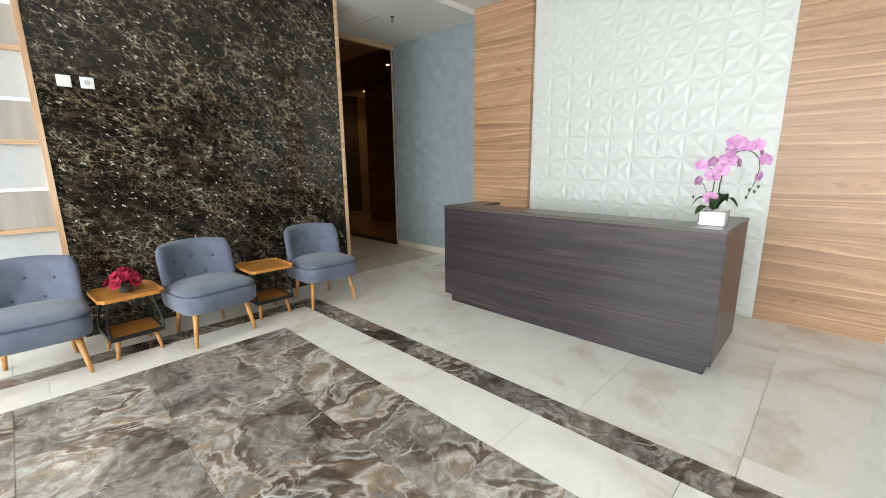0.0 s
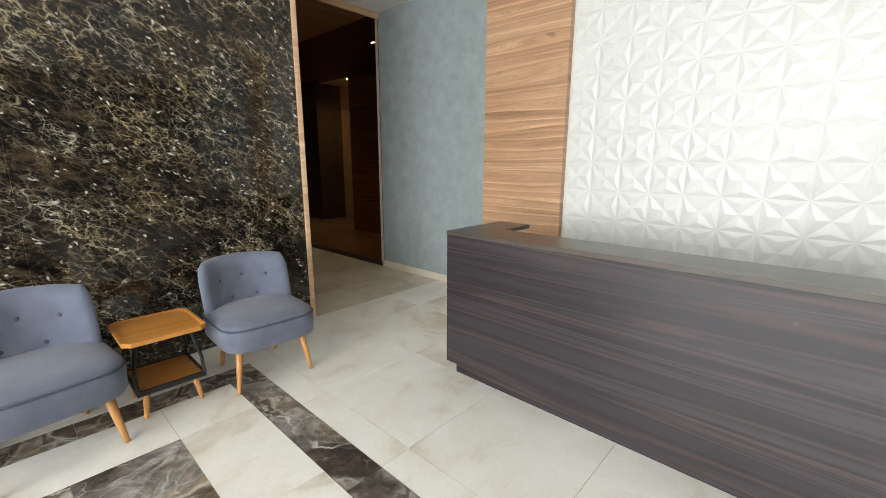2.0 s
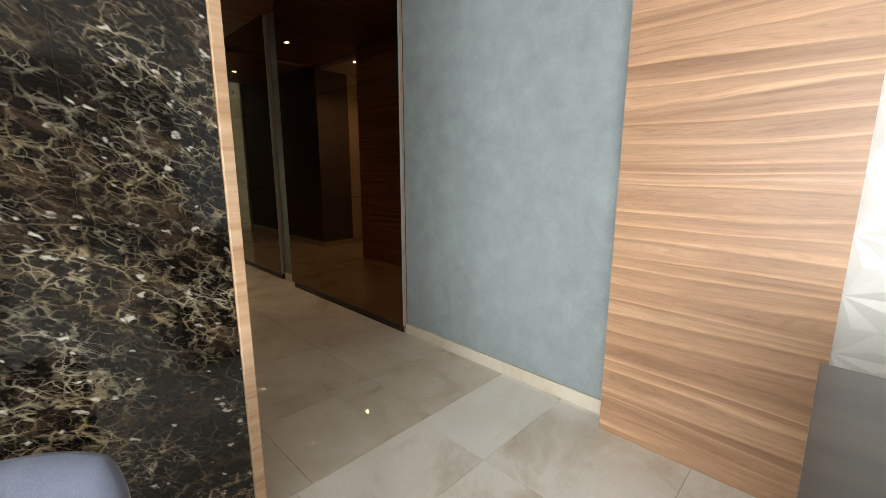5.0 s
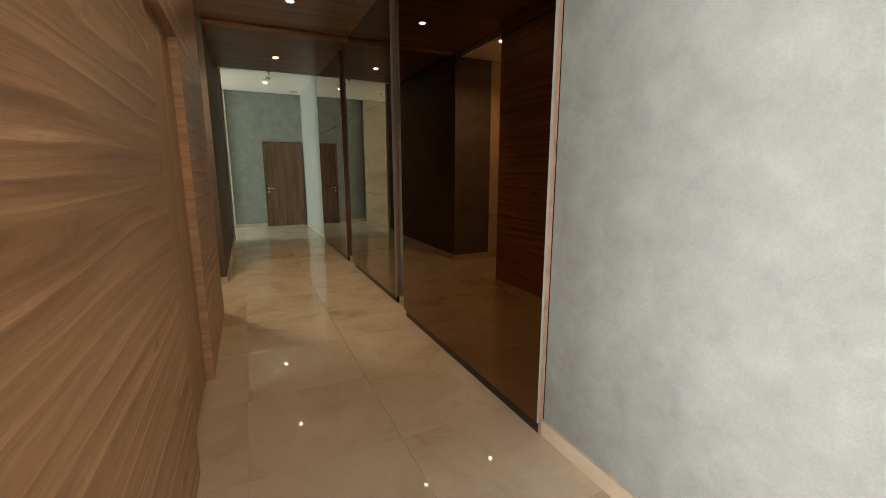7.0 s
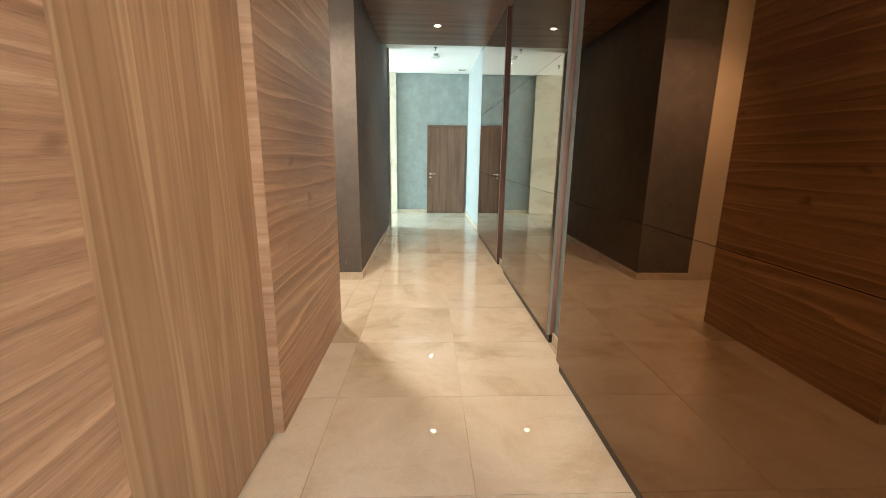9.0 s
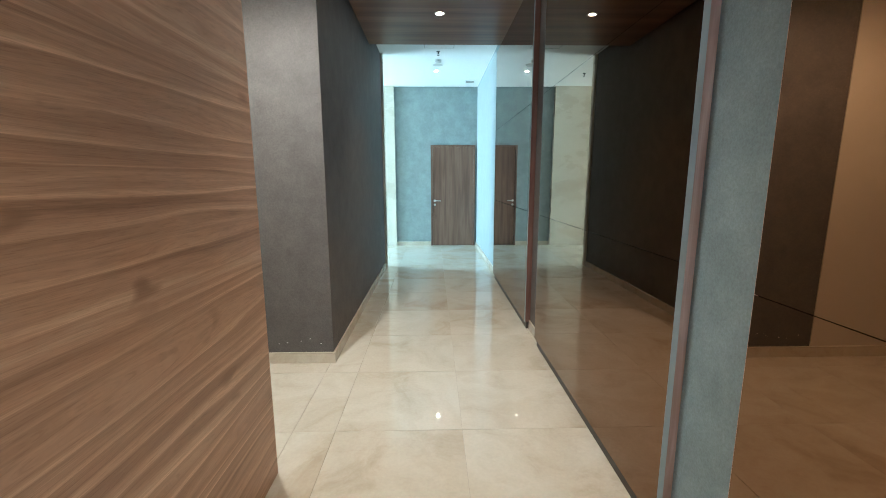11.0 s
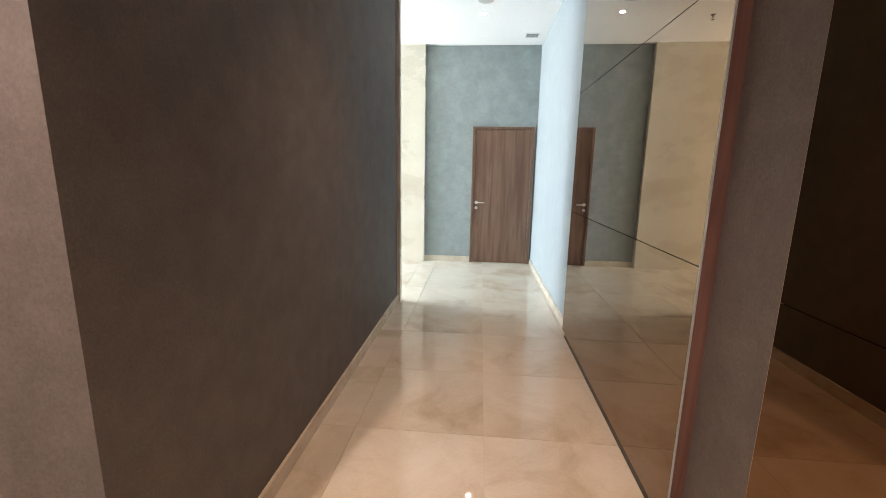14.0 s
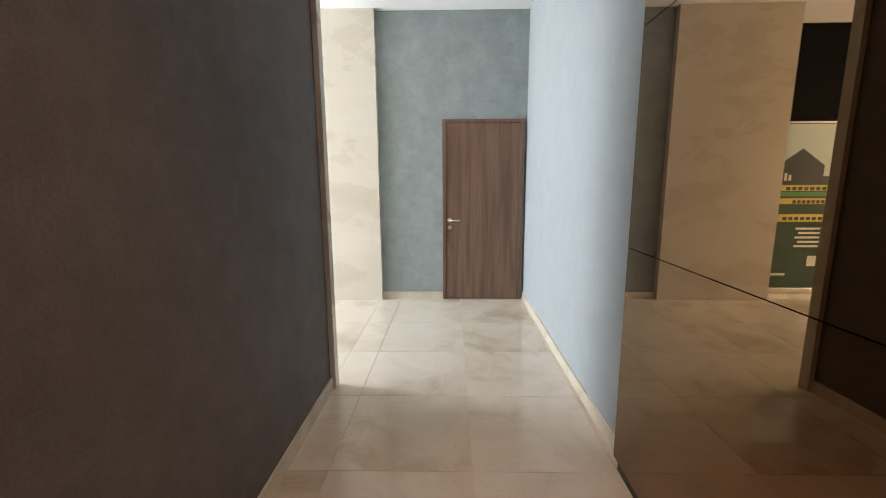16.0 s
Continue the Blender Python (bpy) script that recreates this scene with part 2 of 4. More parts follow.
M_desk = wood("dark_wenge_laminate", "y", [(0.24, (0.0191, 0.0154, 0.0180)), (0.36, (0.0331, 0.0274, 0.0311)), (0.42, (0.0244, 0.0194, 0.0230)), (0.455, (0.0522, 0.0372, 0.0379)), (0.475, (0.0278, 0.0230, 0.0262)), (0.52, (0.0435, 0.0359, 0.0397)), (0.555, (0.0226, 0.0181, 0.0212)), (0.58, (0.0625, 0.0443, 0.0442)), (0.60, (0.0313, 0.0257, 0.0289)), (0.66, (0.0452, 0.0372, 0.0410)), (0.76, (0.0261, 0.0213, 0.0248))], 7.5, 0.27, ratio=0.022, wave=0.16)
M_desk_top = wood("dark_desk_top_laminate", "y", [(0.3, (0.035, 0.028, 0.025)), (0.5, (0.055, 0.044, 0.038)), (0.7, (0.075, 0.06, 0.05))], 10, 0.30)


def stone_tile(name, base, dark, light, rough=(0.015, 0.035), scale=1.0, shift=17.0):
    s = Mat(name)
    v = s.warp(s.coords(random_shift=shift), 0.35, 2.2)
    cloud = s.noise(v, 1.7 * scale, 6, 0.6, 0.6)
    col = s.ramp(cloud, [(0.30, dark), (0.45, base), (0.60, light), (0.75, base)])
    veil = s.noise(s.coords((1.0, 2.6, 1.0), (0, 0, 35), shift), 2.2, 7, 0.65, 1.2)
    col = s.mix(s.ramp(veil, [(0.56, g(0.0)), (0.78, g(0.42))]), col, dark)
    grain = s.noise(s.coords(random_shift=shift), 60, 3, 0.6)
    col = s.mix(0.16, col, s.ramp(grain, [(0.3, g(0.6)), (0.7, g(1.0))]), "MULTIPLY")
    s.color(col).rough(cloud, *rough)
    return s.m


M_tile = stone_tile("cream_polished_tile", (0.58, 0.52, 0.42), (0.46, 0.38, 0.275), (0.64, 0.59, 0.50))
# lobby copy of the tile, lightened to carry the window's glare on the floor
M_tile_lobby = stone_tile("lit_polished_tile", (0.76, 0.73, 0.655), (0.57, 0.50, 0.395), (0.82, 0.80, 0.74))
def streaked_stone(name, base, dark, light):
    """Cream stone with soft slanting streaks."""
    s = Mat(name, 0.28)
    v = s.warp(s.coords((0.9, 0.9, 1.7), (0, 12, 0)), 0.4, 1.6)
    n = s.noise(v, 1.3, 6, 0.52, 0.3)
    col = s.ramp(n, [(0.25, dark), (0.48, base), (0.75, light)])
    g2 = s.noise(s.coords(), 45, 3, 0.6)
    s.color(s.mix(0.15, col, s.ramp(g2, [(0.3, g(0.6)), (0.7, g(1.0))]), "MULTIPLY")).rough(n, 0.22, 0.34).bump(s.noise(s.coords((1.0, 1.0, 2.2), (0, 24, 0)), 9.0, 5, 0.6), 0.35, 0.004)
    return s.m


M_cream = streaked_stone("cream_stone_cladding", (0.60, 0.555, 0.465), (0.53, 0.475, 0.38), (0.635, 0.595, 0.515))
M_cream_plain = Mat("plain_beige_stone", 0.4)
pn = M_cream_plain.noise(M_cream_plain.coords(), 2.2, 6, 0.6, 0.4)
M_cream_plain.color(M_cream_plain.ramp(pn, [(0.25, (0.60, 0.535, 0.435)), (0.75, (0.65, 0.585, 0.485))]))
M_cream_plain = M_cream_plain.m
M_base = stone_tile("cream_stone_skirting", (0.60, 0.53, 0.42), (0.50, 0.42, 0.31), (0.66, 0.60, 0.5), (0.15, 0.25), 2.0, 0.0)
M_grout = Mat("tile_joint", 0.8, color=(0.48, 0.43, 0.35)).m

# dark brown marble with a net of pale veins and small white fossils, for the lobby wall
w = Mat("dark_veined_marble", 0.08)
slant = w.node("ShaderNodeMapping")
slant.inputs["Scale"].default_value = (0.72, 1.0, 1.25)
w.link(w.coords(turn=(0, -32, 0)), slant.inputs["Vector"])
v0 = slant.outputs[0]
base = w.ramp(w.noise(w.warp(v0, 0.1, 6.0), 9.0, 6, 0.65, 0.4), [(0.34, (0.0025, 0.002, 0.002)), (0.50, (0.007, 0.005, 0.0038)), (0.60, (0.026, 0.0165, 0.010)), (0.72, (0.062, 0.042, 0.025))])
mask = w.ramp(w.noise(v0, 3.4, 4, 0.6, 0.5), [(0.38, g(0.10)), (0.50, g(0.45)), (0.62, g(1.0))])
c1 = w.ramp(w.cracks(w.warp(v0, 0.085, 12.0), 12.5), [(0.0, g(0.85)), (0.022, g(0.6)), (0.055, g(0.0))])
c2 = w.ramp(w.cracks(w.warp(v0, 0.05, 24.0), 28.0), [(0.0, g(0.8)), (0.026, g(0.5)), (0.065, g(0.0))])
c3 = w.ramp(w.cracks(w.warp(v0, 0.05, 40.0), 52.0), [(0.0, g(0.22)), (0.04, g(0.12)), (0.11, g(0.0))])
veins = w.mix(1.0, w.mix(1.0, w.mix(1.0, c1, c2, "ADD"), c3, "ADD"), mask, "MULTIPLY")
veins = w.mix(1.0, veins, w.ramp(w.noise(v0, 24.0, 3, 0.6), [(0.40, g(0.05)), (0.54, g(1.0))]), "MULTIPLY")
tint = w.ramp(w.noise(v0, 2.6, 3, 0.5), [(0.40, (0.31, 0.28, 0.205)), (0.54, (0.26, 0.20, 0.11)), (0.68, (0.36, 0.325, 0.245))])
flakes = w.mix(1.0, w.ramp(w.noise(w.warp(v0, 0.06, 18.0), 30.0, 5, 0.7, 0.5), [(0.54, g(0.0)), (0.64, g(0.75))]), mask, "MULTIPLY")
col = w.mix(veins, w.mix(flakes, base, (0.135, 0.108, 0.066)), tint)
cells = w.node("ShaderNodeTexVoronoi")
cells.inputs["Scale"].default_value = 20.0
w.link(w.warp(v0, 0.07, 26.0), cells.inputs["Vector"])
sparse = w.ramp(w.noise(v0, 13.0, 2, 0.5), [(0.46, g(0.0)), (0.50, g(1.0))])
specks = w.mix(1.0, w.ramp(cells.outputs["Distance"], [(0.10, g(0.9)), (0.22, g(0.0))]), sparse, "MULTIPLY")
col = w.mix(specks, col, (0.52, 0.49, 0.42))
w.color(col).rough(w.noise(v0, 9, 3), 0.04, 0.08)
M_marble = w.m


def swirl_marble(name, shift, turn, tone):
    """Taupe marble: clouded ground, dark brown patches, one flowing banded stream, thin broken white veins."""
    s = Mat(name, 0.07)
    v = s.coords(turn=(0, 0, turn), random_shift=shift)
    flow = s.warp(s.warp(v, 0.55, 1.3), 0.10, 6.0)
    cloud = s.noise(s.warp(v, 0.35, 2.4), 2.6, 9, 0.66, 0.9)
    col = s.ramp(cloud, [(0.28, (0.07, 0.058, 0.05)), (0.40, (0.18, 0.16, 0.142)), (0.48, (0.28, 0.258, 0.234)), (0.54, (0.42, 0.395, 0.36)), (0.60, (0.22, 0.19, 0.16)), (0.66, (0.54, 0.515, 0.47)), (0.76, (0.30, 0.275, 0.245))])
    patch = s.ramp(s.noise(flow, 1.5, 4, 0.55, 0.6), [(0.53, g(0.0)), (0.60, g(0.85))])
    dark = s.ramp(s.noise(flow, 9.0, 6, 0.65), [(0.35, (0.030, 0.021, 0.016)), (0.6, (0.075, 0.050, 0.036)), (0.75, (0.16, 0.12, 0.09))])
    col = s.mix(patch, col, dark)
    stream = s.noise(s.warp(flow, 0.05, 22.0), 1.05, 4, 0.55, 0.8)
    bands = s.ramp(stream, [(0.38, (0.22, 0.195, 0.17)), (0.415, (0.56, 0.53, 0.475)), (0.44, (0.27, 0.245, 0.22)), (0.465, (0.36, 0.265, 0.17)), (0.485, (0.66, 0.62, 0.55)), (0.505, (0.22, 0.155, 0.105)), (0.53, (0.10, 0.07, 0.05)), (0.555, (0.58, 0.55, 0.505)), (0.58, (0.17, 0.15, 0.135)), (0.62, (0.34, 0.315, 0.285))])
    belt = s.ramp(stream, [(0.38, g(0.0)), (0.42, g(0.85)), (0.57, g(0.85)), (0.62, g(0.0))])
    belt = s.mix(1.0, belt, s.ramp(s.noise(v, 1.5, 2, 0.5), [(0.38, g(0.1)), (0.50, g(1.0))]), "MULTIPLY")
    col = s.mix(belt, col, bands)
    fine = s.noise(s.warp(v, 0.4, 3.0), 16.0, 8, 0.72, 0.8)
    col = s.mix(0.55, col, s.ramp(fine, [(0.34, g(0.32)), (0.5, g(0.95)), (0.66, g(1.5))]), "MULTIPLY")
    col = s.mix(0.5, col, s.mix(1.0, col, tone, "MULTIPLY"))
    vein = s.ramp(s.cracks(s.warp(s.warp(v, 0.5, 2.0), 0.06, 14.0), 1.9), [(0.0, g(0.75)), (0.007, g(0.5)), (0.015, g(0.0))])
    brk = s.ramp(s.noise(v, 2.8, 3, 0.5), [(0.52, g(0.0)), (0.64, g(1.0))])
    col = s.mix(s.mix(1.0, vein, brk, "MULTIPLY"), col, (0.68, 0.66, 0.62))
    thin = s.ramp(s.cracks(s.warp(s.warp(v, 0.3, 4.0), 0.05, 18.0), 6.5), [(0.0, g(0.5)), (0.012, g(0.3)), (0.03, g(0.0))])
    brk2 = s.ramp(s.noise(v, 4.5, 3, 0.5), [(0.52, g(0.0)), (0.62, g(1.0))])
    col = s.mix(s.mix(1.0, thin, brk2, "MULTIPLY"), col, (0.55, 0.53, 0.49))
    s.color(col).rough(fine, 0.04, 0.09)
    return s.m


M_swirl = [swirl_marble("brown_swirl_marble_a", 23.0, 35, (0.75, 0.75, 0.75)), swirl_marble("brown_swirl_marble_b", 31.0, 75, (0.55, 0.5, 0.46)), swirl_marble("brown_swirl_marble_c", 11.0, 15, (0.9, 0.88, 0.86)), swirl_marble("brown_swirl_marble_d", 47.0, 50, (0.45, 0.42, 0.40))]
M_border = swirl_marble("dark_swirl_marble_border", 19.0, 60, (0.35, 0.32, 0.30))


def wallpaper(name, base, amount=0.16, rough=0.75, weave_amount=0.85):
    s = Mat(name, rough)
    v = s.coords()
    cloud = s.noise(s.warp(v, 0.12, 6.0), 6.5, 8, 0.7)
    lo, hi = tuple(c * (1 - amount) for c in base), tuple(c * (1 + amount) for c in base)
    col = s.ramp(cloud, [(0.3, lo), (0.52, base), (0.72, hi)])
    weave = s.noise(s.coords((1.0, 1.0, 0.9)), 120, 5, 0.8)
    col = s.mix(weave_amount, col, s.ramp(weave, [(0.3, g(0.6)), (0.7, g(1.0))]), "MULTIPLY")
    s.color(col).bump(weave, 0.5, 0.0015)
    return s.m


M_grey = wallpaper("blue_grey_wallcovering", (0.295, 0.342, 0.347), 0.17, 0.75, 0.5)
M_grey_hall = wallpaper("pale_blue_grey_wallcovering", (0.335, 0.377, 0.388), 0.06, 0.75, 0.4)
M_charcoal = wallpaper("charcoal_wallcovering", (0.145, 0.128, 0.118), 0.2, weave_amount=1.0)
# the grey wallcovering with the slot's poor light mixed into its colour
M_grey_shaded = wallpaper("shaded_grey_wallcovering", (0.24, 0.30, 0.32), 0.16)
M_white = Mat("white_ceiling_paint", 0.85, color=(0.80, 0.80, 0.79))
pn = M_white.noise(M_white.coords(), 35, 4, 0.6)
M_white.color(M_white.ramp(pn, [(0.3, (0.77, 0.77, 0.76)), (0.7, (0.82, 0.82, 0.81))])).bump(pn, 0.05, 0.0005)
M_white = M_white.m
M_relief = Mat("white_satin_relief_panel", 0.38, color=(0.63, 0.63, 0.60))
pn = M_relief.noise(M_relief.coords(), 12, 4, 0.6)
M_relief.color(M_relief.ramp(pn, [(0.3, (0.625, 0.625, 0.596)), (0.7, (0.675, 0.675, 0.646))]))
M_relief = M_relief.m
M_mirror = Mat("bronze_tinted_mirror", 0.015, 1.0, (0.225, 0.134, 0.070)).m
M_dark_plinth = Mat("dark_bronze_metal", 0.35, 0.8, (0.06, 0.05, 0.045)).m
M_steel = Mat("brushed_steel", 0.3, 1.0, (0.62, 0.61, 0.59)).m
M_fabric = Mat("blue_grey_woven_fabric", 0.9, color=(0.12, 0.135, 0.17), spec=0.2)
fw = M_fabric.noise(M_fabric.coords(), 420, 2, 0.7)
fc = M_fabric.noise(M_fabric.coords(), 7, 4, 0.6)
fcol = M_fabric.ramp(fc, [(0.3, (0.118, 0.132, 0.18)), (0.7, (0.16, 0.176, 0.232))])
fcol = M_fabric.mix(0.6, fcol, M_fabric.ramp(fw, [(0.3, g(0.55)), (0.7, g(1.1))]), "MULTIPLY")
M_fabric.b.inputs["Sheen Weight"].default_value = 0.25
M_fabric.color(fcol).bump(fw, 0.4, 0.001)
M_fabric = M_fabric.m
M_fabric_dark = Mat("dark_grey_fabric_piping", 0.9, color=(0.075, 0.08, 0.105), spec=0.2).m
TEAK = [(0.3, (0.42, 0.19, 0.055)), (0.5, (0.55, 0.27, 0.085)), (0.7, (0.64, 0.34, 0.12))]
M_leg = wood("orange_beech", "z", TEAK, 40, 0.35)
M_table = wood("orange_tray_veneer", "x", [(0.3, (0.42, 0.165, 0.032)), (0.5, (0.52, 0.22, 0.046)), (0.7, (0.58, 0.265, 0.066))], 14, 0.3)
M_black = Mat("black_powder_coated_metal", 0.42, 0.3, (0.018, 0.018, 0.018)).m
M_plastic = Mat("white_plastic", 0.35, color=(0.78, 0.78, 0.76)).m
M_dark_plastic = Mat("dark_grey_plastic", 0.4, color=(0.05, 0.05, 0.05)).m
M_glow = bpy.data.materials.new("lamp_glow")
M_glow.use_nodes = True
M_glow.node_tree.nodes["Principled BSDF"].inputs["Emission Color"].default_value = (1.0, 0.78, 0.5, 1)
M_glow.node_tree.nodes["Principled BSDF"].inputs["Emission Strength"].default_value = 150.0
M_shelf_back = Mat("whitewashed_wood_back", 0.5)
sv = M_shelf_back.noise(M_shelf_back.coords((14, 14, 0.8)), 1.0, 5, 0.6, 0.6)
M_shelf_back.color(M_shelf_back.ramp(sv, [(0.3, (0.33, 0.30, 0.26)), (0.7, (0.44, 0.41, 0.37))]))
M_shelf_back = M_shelf_back.m
M_glass = Mat("clear_glass", 0.0, color=(1, 1, 1))
M_glass.b.inputs["Transmission Weight"].default_value = 1.0
M_glass = M_glass.m


def leafy(name, c1, c2, rough=0.45):
    s = Mat(name, rough)
    n = s.noise(s.coords(), 30, 4, 0.6)
    s.color(s.ramp(n, [(0.3, c1), (0.7, c2)]))
    return s.m


M_leaf = leafy("orchid_leaf", (0.028, 0.085, 0.018), (0.07, 0.17, 0.035), 0.35)
M_stem = leafy("green_brown_stem", (0.04, 0.06, 0.02), (0.09, 0.10, 0.04))
M_petal = leafy("pink_orchid_petal", (0.40, 0.12, 0.33), (0.68, 0.40, 0.61), 0.6)
M_lip = leafy("deep_pink_orchid_lip", (0.50, 0.10, 0.38), (0.80, 0.62, 0.74), 0.5)
M_rose = leafy("crimson_fabric_rose", (0.30, 0.005, 0.03), (0.50, 0.02, 0.07), 0.7)
M_moss = leafy("pale_stones", (0.5, 0.48, 0.42), (0.7, 0.68, 0.62), 0.6)
M_lip_slab = wood("brown_pink_lipping", "z", [(0.3, (0.30, 0.19, 0.15)), (0.5, (0.42, 0.29, 0.24)), (0.7, (0.55, 0.42, 0.36))], 30, 0.35)
M_lip_jamb = wood("pink_brown_jamb_lipping", "z", [(0.3, (0.36, 0.20, 0.135)), (0.5, (0.50, 0.31, 0.225)), (0.7, (0.58, 0.40, 0.31))], 30, 0.35, ratio=0.3)
M_lip_red = wood("red_brown_lipping", "z", [(0.3, (0.11, 0.05, 0.038)), (0.5, (0.17, 0.085, 0.066)), (0.7, (0.23, 0.125, 0.10))], 30, 0.3)
# near-zero black that puts shade into gaps, seams and the hall's rear
M_void = Mat("matt_black_shade", 0.95, color=(0.006, 0.006, 0.006), spec=0.1).m
M_shelf_wall = leafy("pale_grey_laminate", (0.50, 0.50, 0.49), (0.55, 0.55, 0.54), 0.4)
M_glass_edge = Mat("pale_glass_edge", 0.2, color=(0.42, 0.48, 0.48)).m
M_bead = wood("mid_brown_bead", "x", [(0.3, (0.20, 0.11, 0.06)), (0.5, (0.30, 0.17, 0.095)), (0.7, (0.38, 0.23, 0.14))], 20, 0.35)

# ---- large structure ----
# plan: x = 0 is the face of the long side wall, y = 0 the face of the marble wall, the corridor runs along +y
MX = -0.115       # face of the first mirror slab
MX2 = -0.06       # face of the other two
LX = -1.70        # face of the corridor's other wall
WX = -1.68        # face of the wood panelling
CZ = 3.065        # wood ceiling
GX = -0.074       # face of the grey wall between lobby and corridor
PX0, RX = -0.21, -0.15   # faces of the wood and relief cladding behind the desk
PY0 = 0.985       # corridor mouth

structure("floor", one_box(-8.4, 0.0, -8.0, 11.6, -0.2, -0.006), M_grout, "cream polished stone floor with marble inlay", "floor")

# side wall behind everything on the x = 0 face
structure("wall_side", one_box(0.0, 0.2, -8.0, 11.0, -0.2, 3.5), M_grey_hall, "blue-grey textured wallcovering on a plain wall", "wall")
structure("wall_grey_lobby", one_box(GX, 0.0, -0.741, PY0 - 0.005, 0.0, 3.075), M_grey, "blue-grey textured wallcovering", "wall")
# marble wall core and corridor's wood side, one solid block between lobby and passage
bm = bmesh.new()
box(bm, -8.4, WX - 0.075, 0.02, 3.81, -0.2, 3.5)
structure("wall_marble_core", bm, M_white, "plain white wall core behind the cladding", "wall")
structure("wall_charcoal", one_box(-1.95, LX, 5.07, 8.57, -0.2, 3.5), M_charcoal, "charcoal textured wallcovering along the corridor", "wall")
structure("wall_passage", one_box(-4.6, -1.95, 5.09, 5.3, -0.2, 3.5), M_charcoal, "wall of the side passage in charcoal wallcovering", "wall")
structure("wall_passage_end", one_box(-4.6, -4.4, 3.8, 5.1, -0.2, 3.5), M_white, "plain white wall closing the side passage", "wall")
structure("wall_hall_back", one_box(-6.4, -1.95, 8.37, 8.57, -0.2, 3.5), M_cream, "cream stone wall of the far hall", "wall")
structure("wall_end", one_box(-3.0, 0.0, 10.78, 11.0, -0.2, 3.5), M_grey, "blue-grey wallcovering on the end wall", "wall")

structure("ceiling_lobby", one_box(-8.4, 0.0, -8.0, -0.742, 3.14, 3.3), M_white, "white painted lobby ceiling", "ceiling")
structure("ceiling_recess", one_box(LX - 0.1, 0.0, -0.742, PY0 - 0.025, 3.075, 3.3), M_white, "white painted ceiling before the corridor", "ceiling")
structure("ceiling_lobby_rear", one_box(-8.4, LX - 0.1, -0.742, 0.03, 3.14, 3.3), M_white, "white painted ceiling over the seats", "ceiling")
structure("ceiling_corridor", one_box(LX - 0.1, 0.0, PY0, 7.5, CZ, 3.3), M_ceil_wood, "brown wood-veneer corridor ceiling", "ceiling")
structure("ceiling_passage", one_box(-4.6, LX - 0.1, 3.81, 5.1, 3.0, 3.3), M_white, "white ceiling of the side passage", "ceiling")
structure("ceiling_hall", one_box(-6.4, 0.0, 7.5, 11.6, 3.262, 3.5), M_white, "white painted ceiling of the far hall", "ceiling")

# marble cladding in upright slabs, with a pale wood lipping at the corridor's corner
marble_wall = structure("wall_marble", one_box(-4.19, WX - 0.039, 0.0, 0.02, 0.0, 3.155), M_grout, "dark brown marble wall with pale veins", "wall")
for sx0, sx1 in ((-4.188, -3.3885), (-3.388, -2.0985), (-2.098, WX - 0.040)):
    for sz0, sz1 in ((0.0, 1.5712), (1.5717, 3.15)):
        part("marble_slab", one_box(sx0, sx1, -0.015, 0.0, sz0, sz1), M_marble, marble_wall)
corner_trim = structure("trim_corner", one_box(WX - 0.038, WX, -0.03, 0.03, 0.0, 3.15, bevel=0.002), M_oak_trim_x, "pale oak lipping on the corner of the marble wall", "trim")

structure("wall_shelf_back", one_box(-8.4, -4.191, 0.016, 0.021, 0.0, 3.155), M_shelf_wall, "plain white wall behind the shelving", "wall")
# wood-clad corridor side with a flush wooden door set back in it
structure("wall_wood_a", one_box(WX - 0.075, WX, 0.031, 1.43, 0.0, 3.2), M_oak, "oak-veneer wall panelling with level grain", "wall")
structure("wall_wood_b", one_box(WX - 0.075, WX, 2.41, 3.826, 0.0, 3.2), M_oak, "oak-veneer wall panelling with level grain", "wall")
structure("wall_wood_head", one_box(WX - 0.075, WX, 1.43, 2.41, 2.12, 3.2), M_oak, "oak-veneer panelling above the flush door", "wall")
door_a = tagged(new("door_1"), "flush oak-veneer door with upright grain, shut, set back in panelling", "door", kind="structure")
part("door_leaf", one_box(WX - 0.074, WX - 0.05, 1.435, 2.403, 0.006, 2.115, bevel=0.001), M_oak_up, door_a)
part("door_stop", one_box(WX - 0.05, WX - 0.001, 2.4035, 2.4085, 0.0, 2.12), M_oak_trim_x, door_a, "pale oak lipping of the jamb")

# long side wall, lobby end: wood, white relief, wood
structure("wall_panel_wood_a", one_box(PX0, 0.0, -1.56, -0.742, 0.0, 3.14), M_oak, "oak-veneer wall panel with level grain", "wall")
structure("wall_panel_wood_b", one_box(RX - 0.008, 0.0, -4.61, -3.822, 0.0, 3.14), M_oak, "oak-veneer wall panel with level grain", "wall")
relief = structure("wall_relief", one_box(RX, 0.0, -3.821, -1.561, 0.0, 3.14), M_relief, "white wall clad in star-faceted relief panels", "wall")


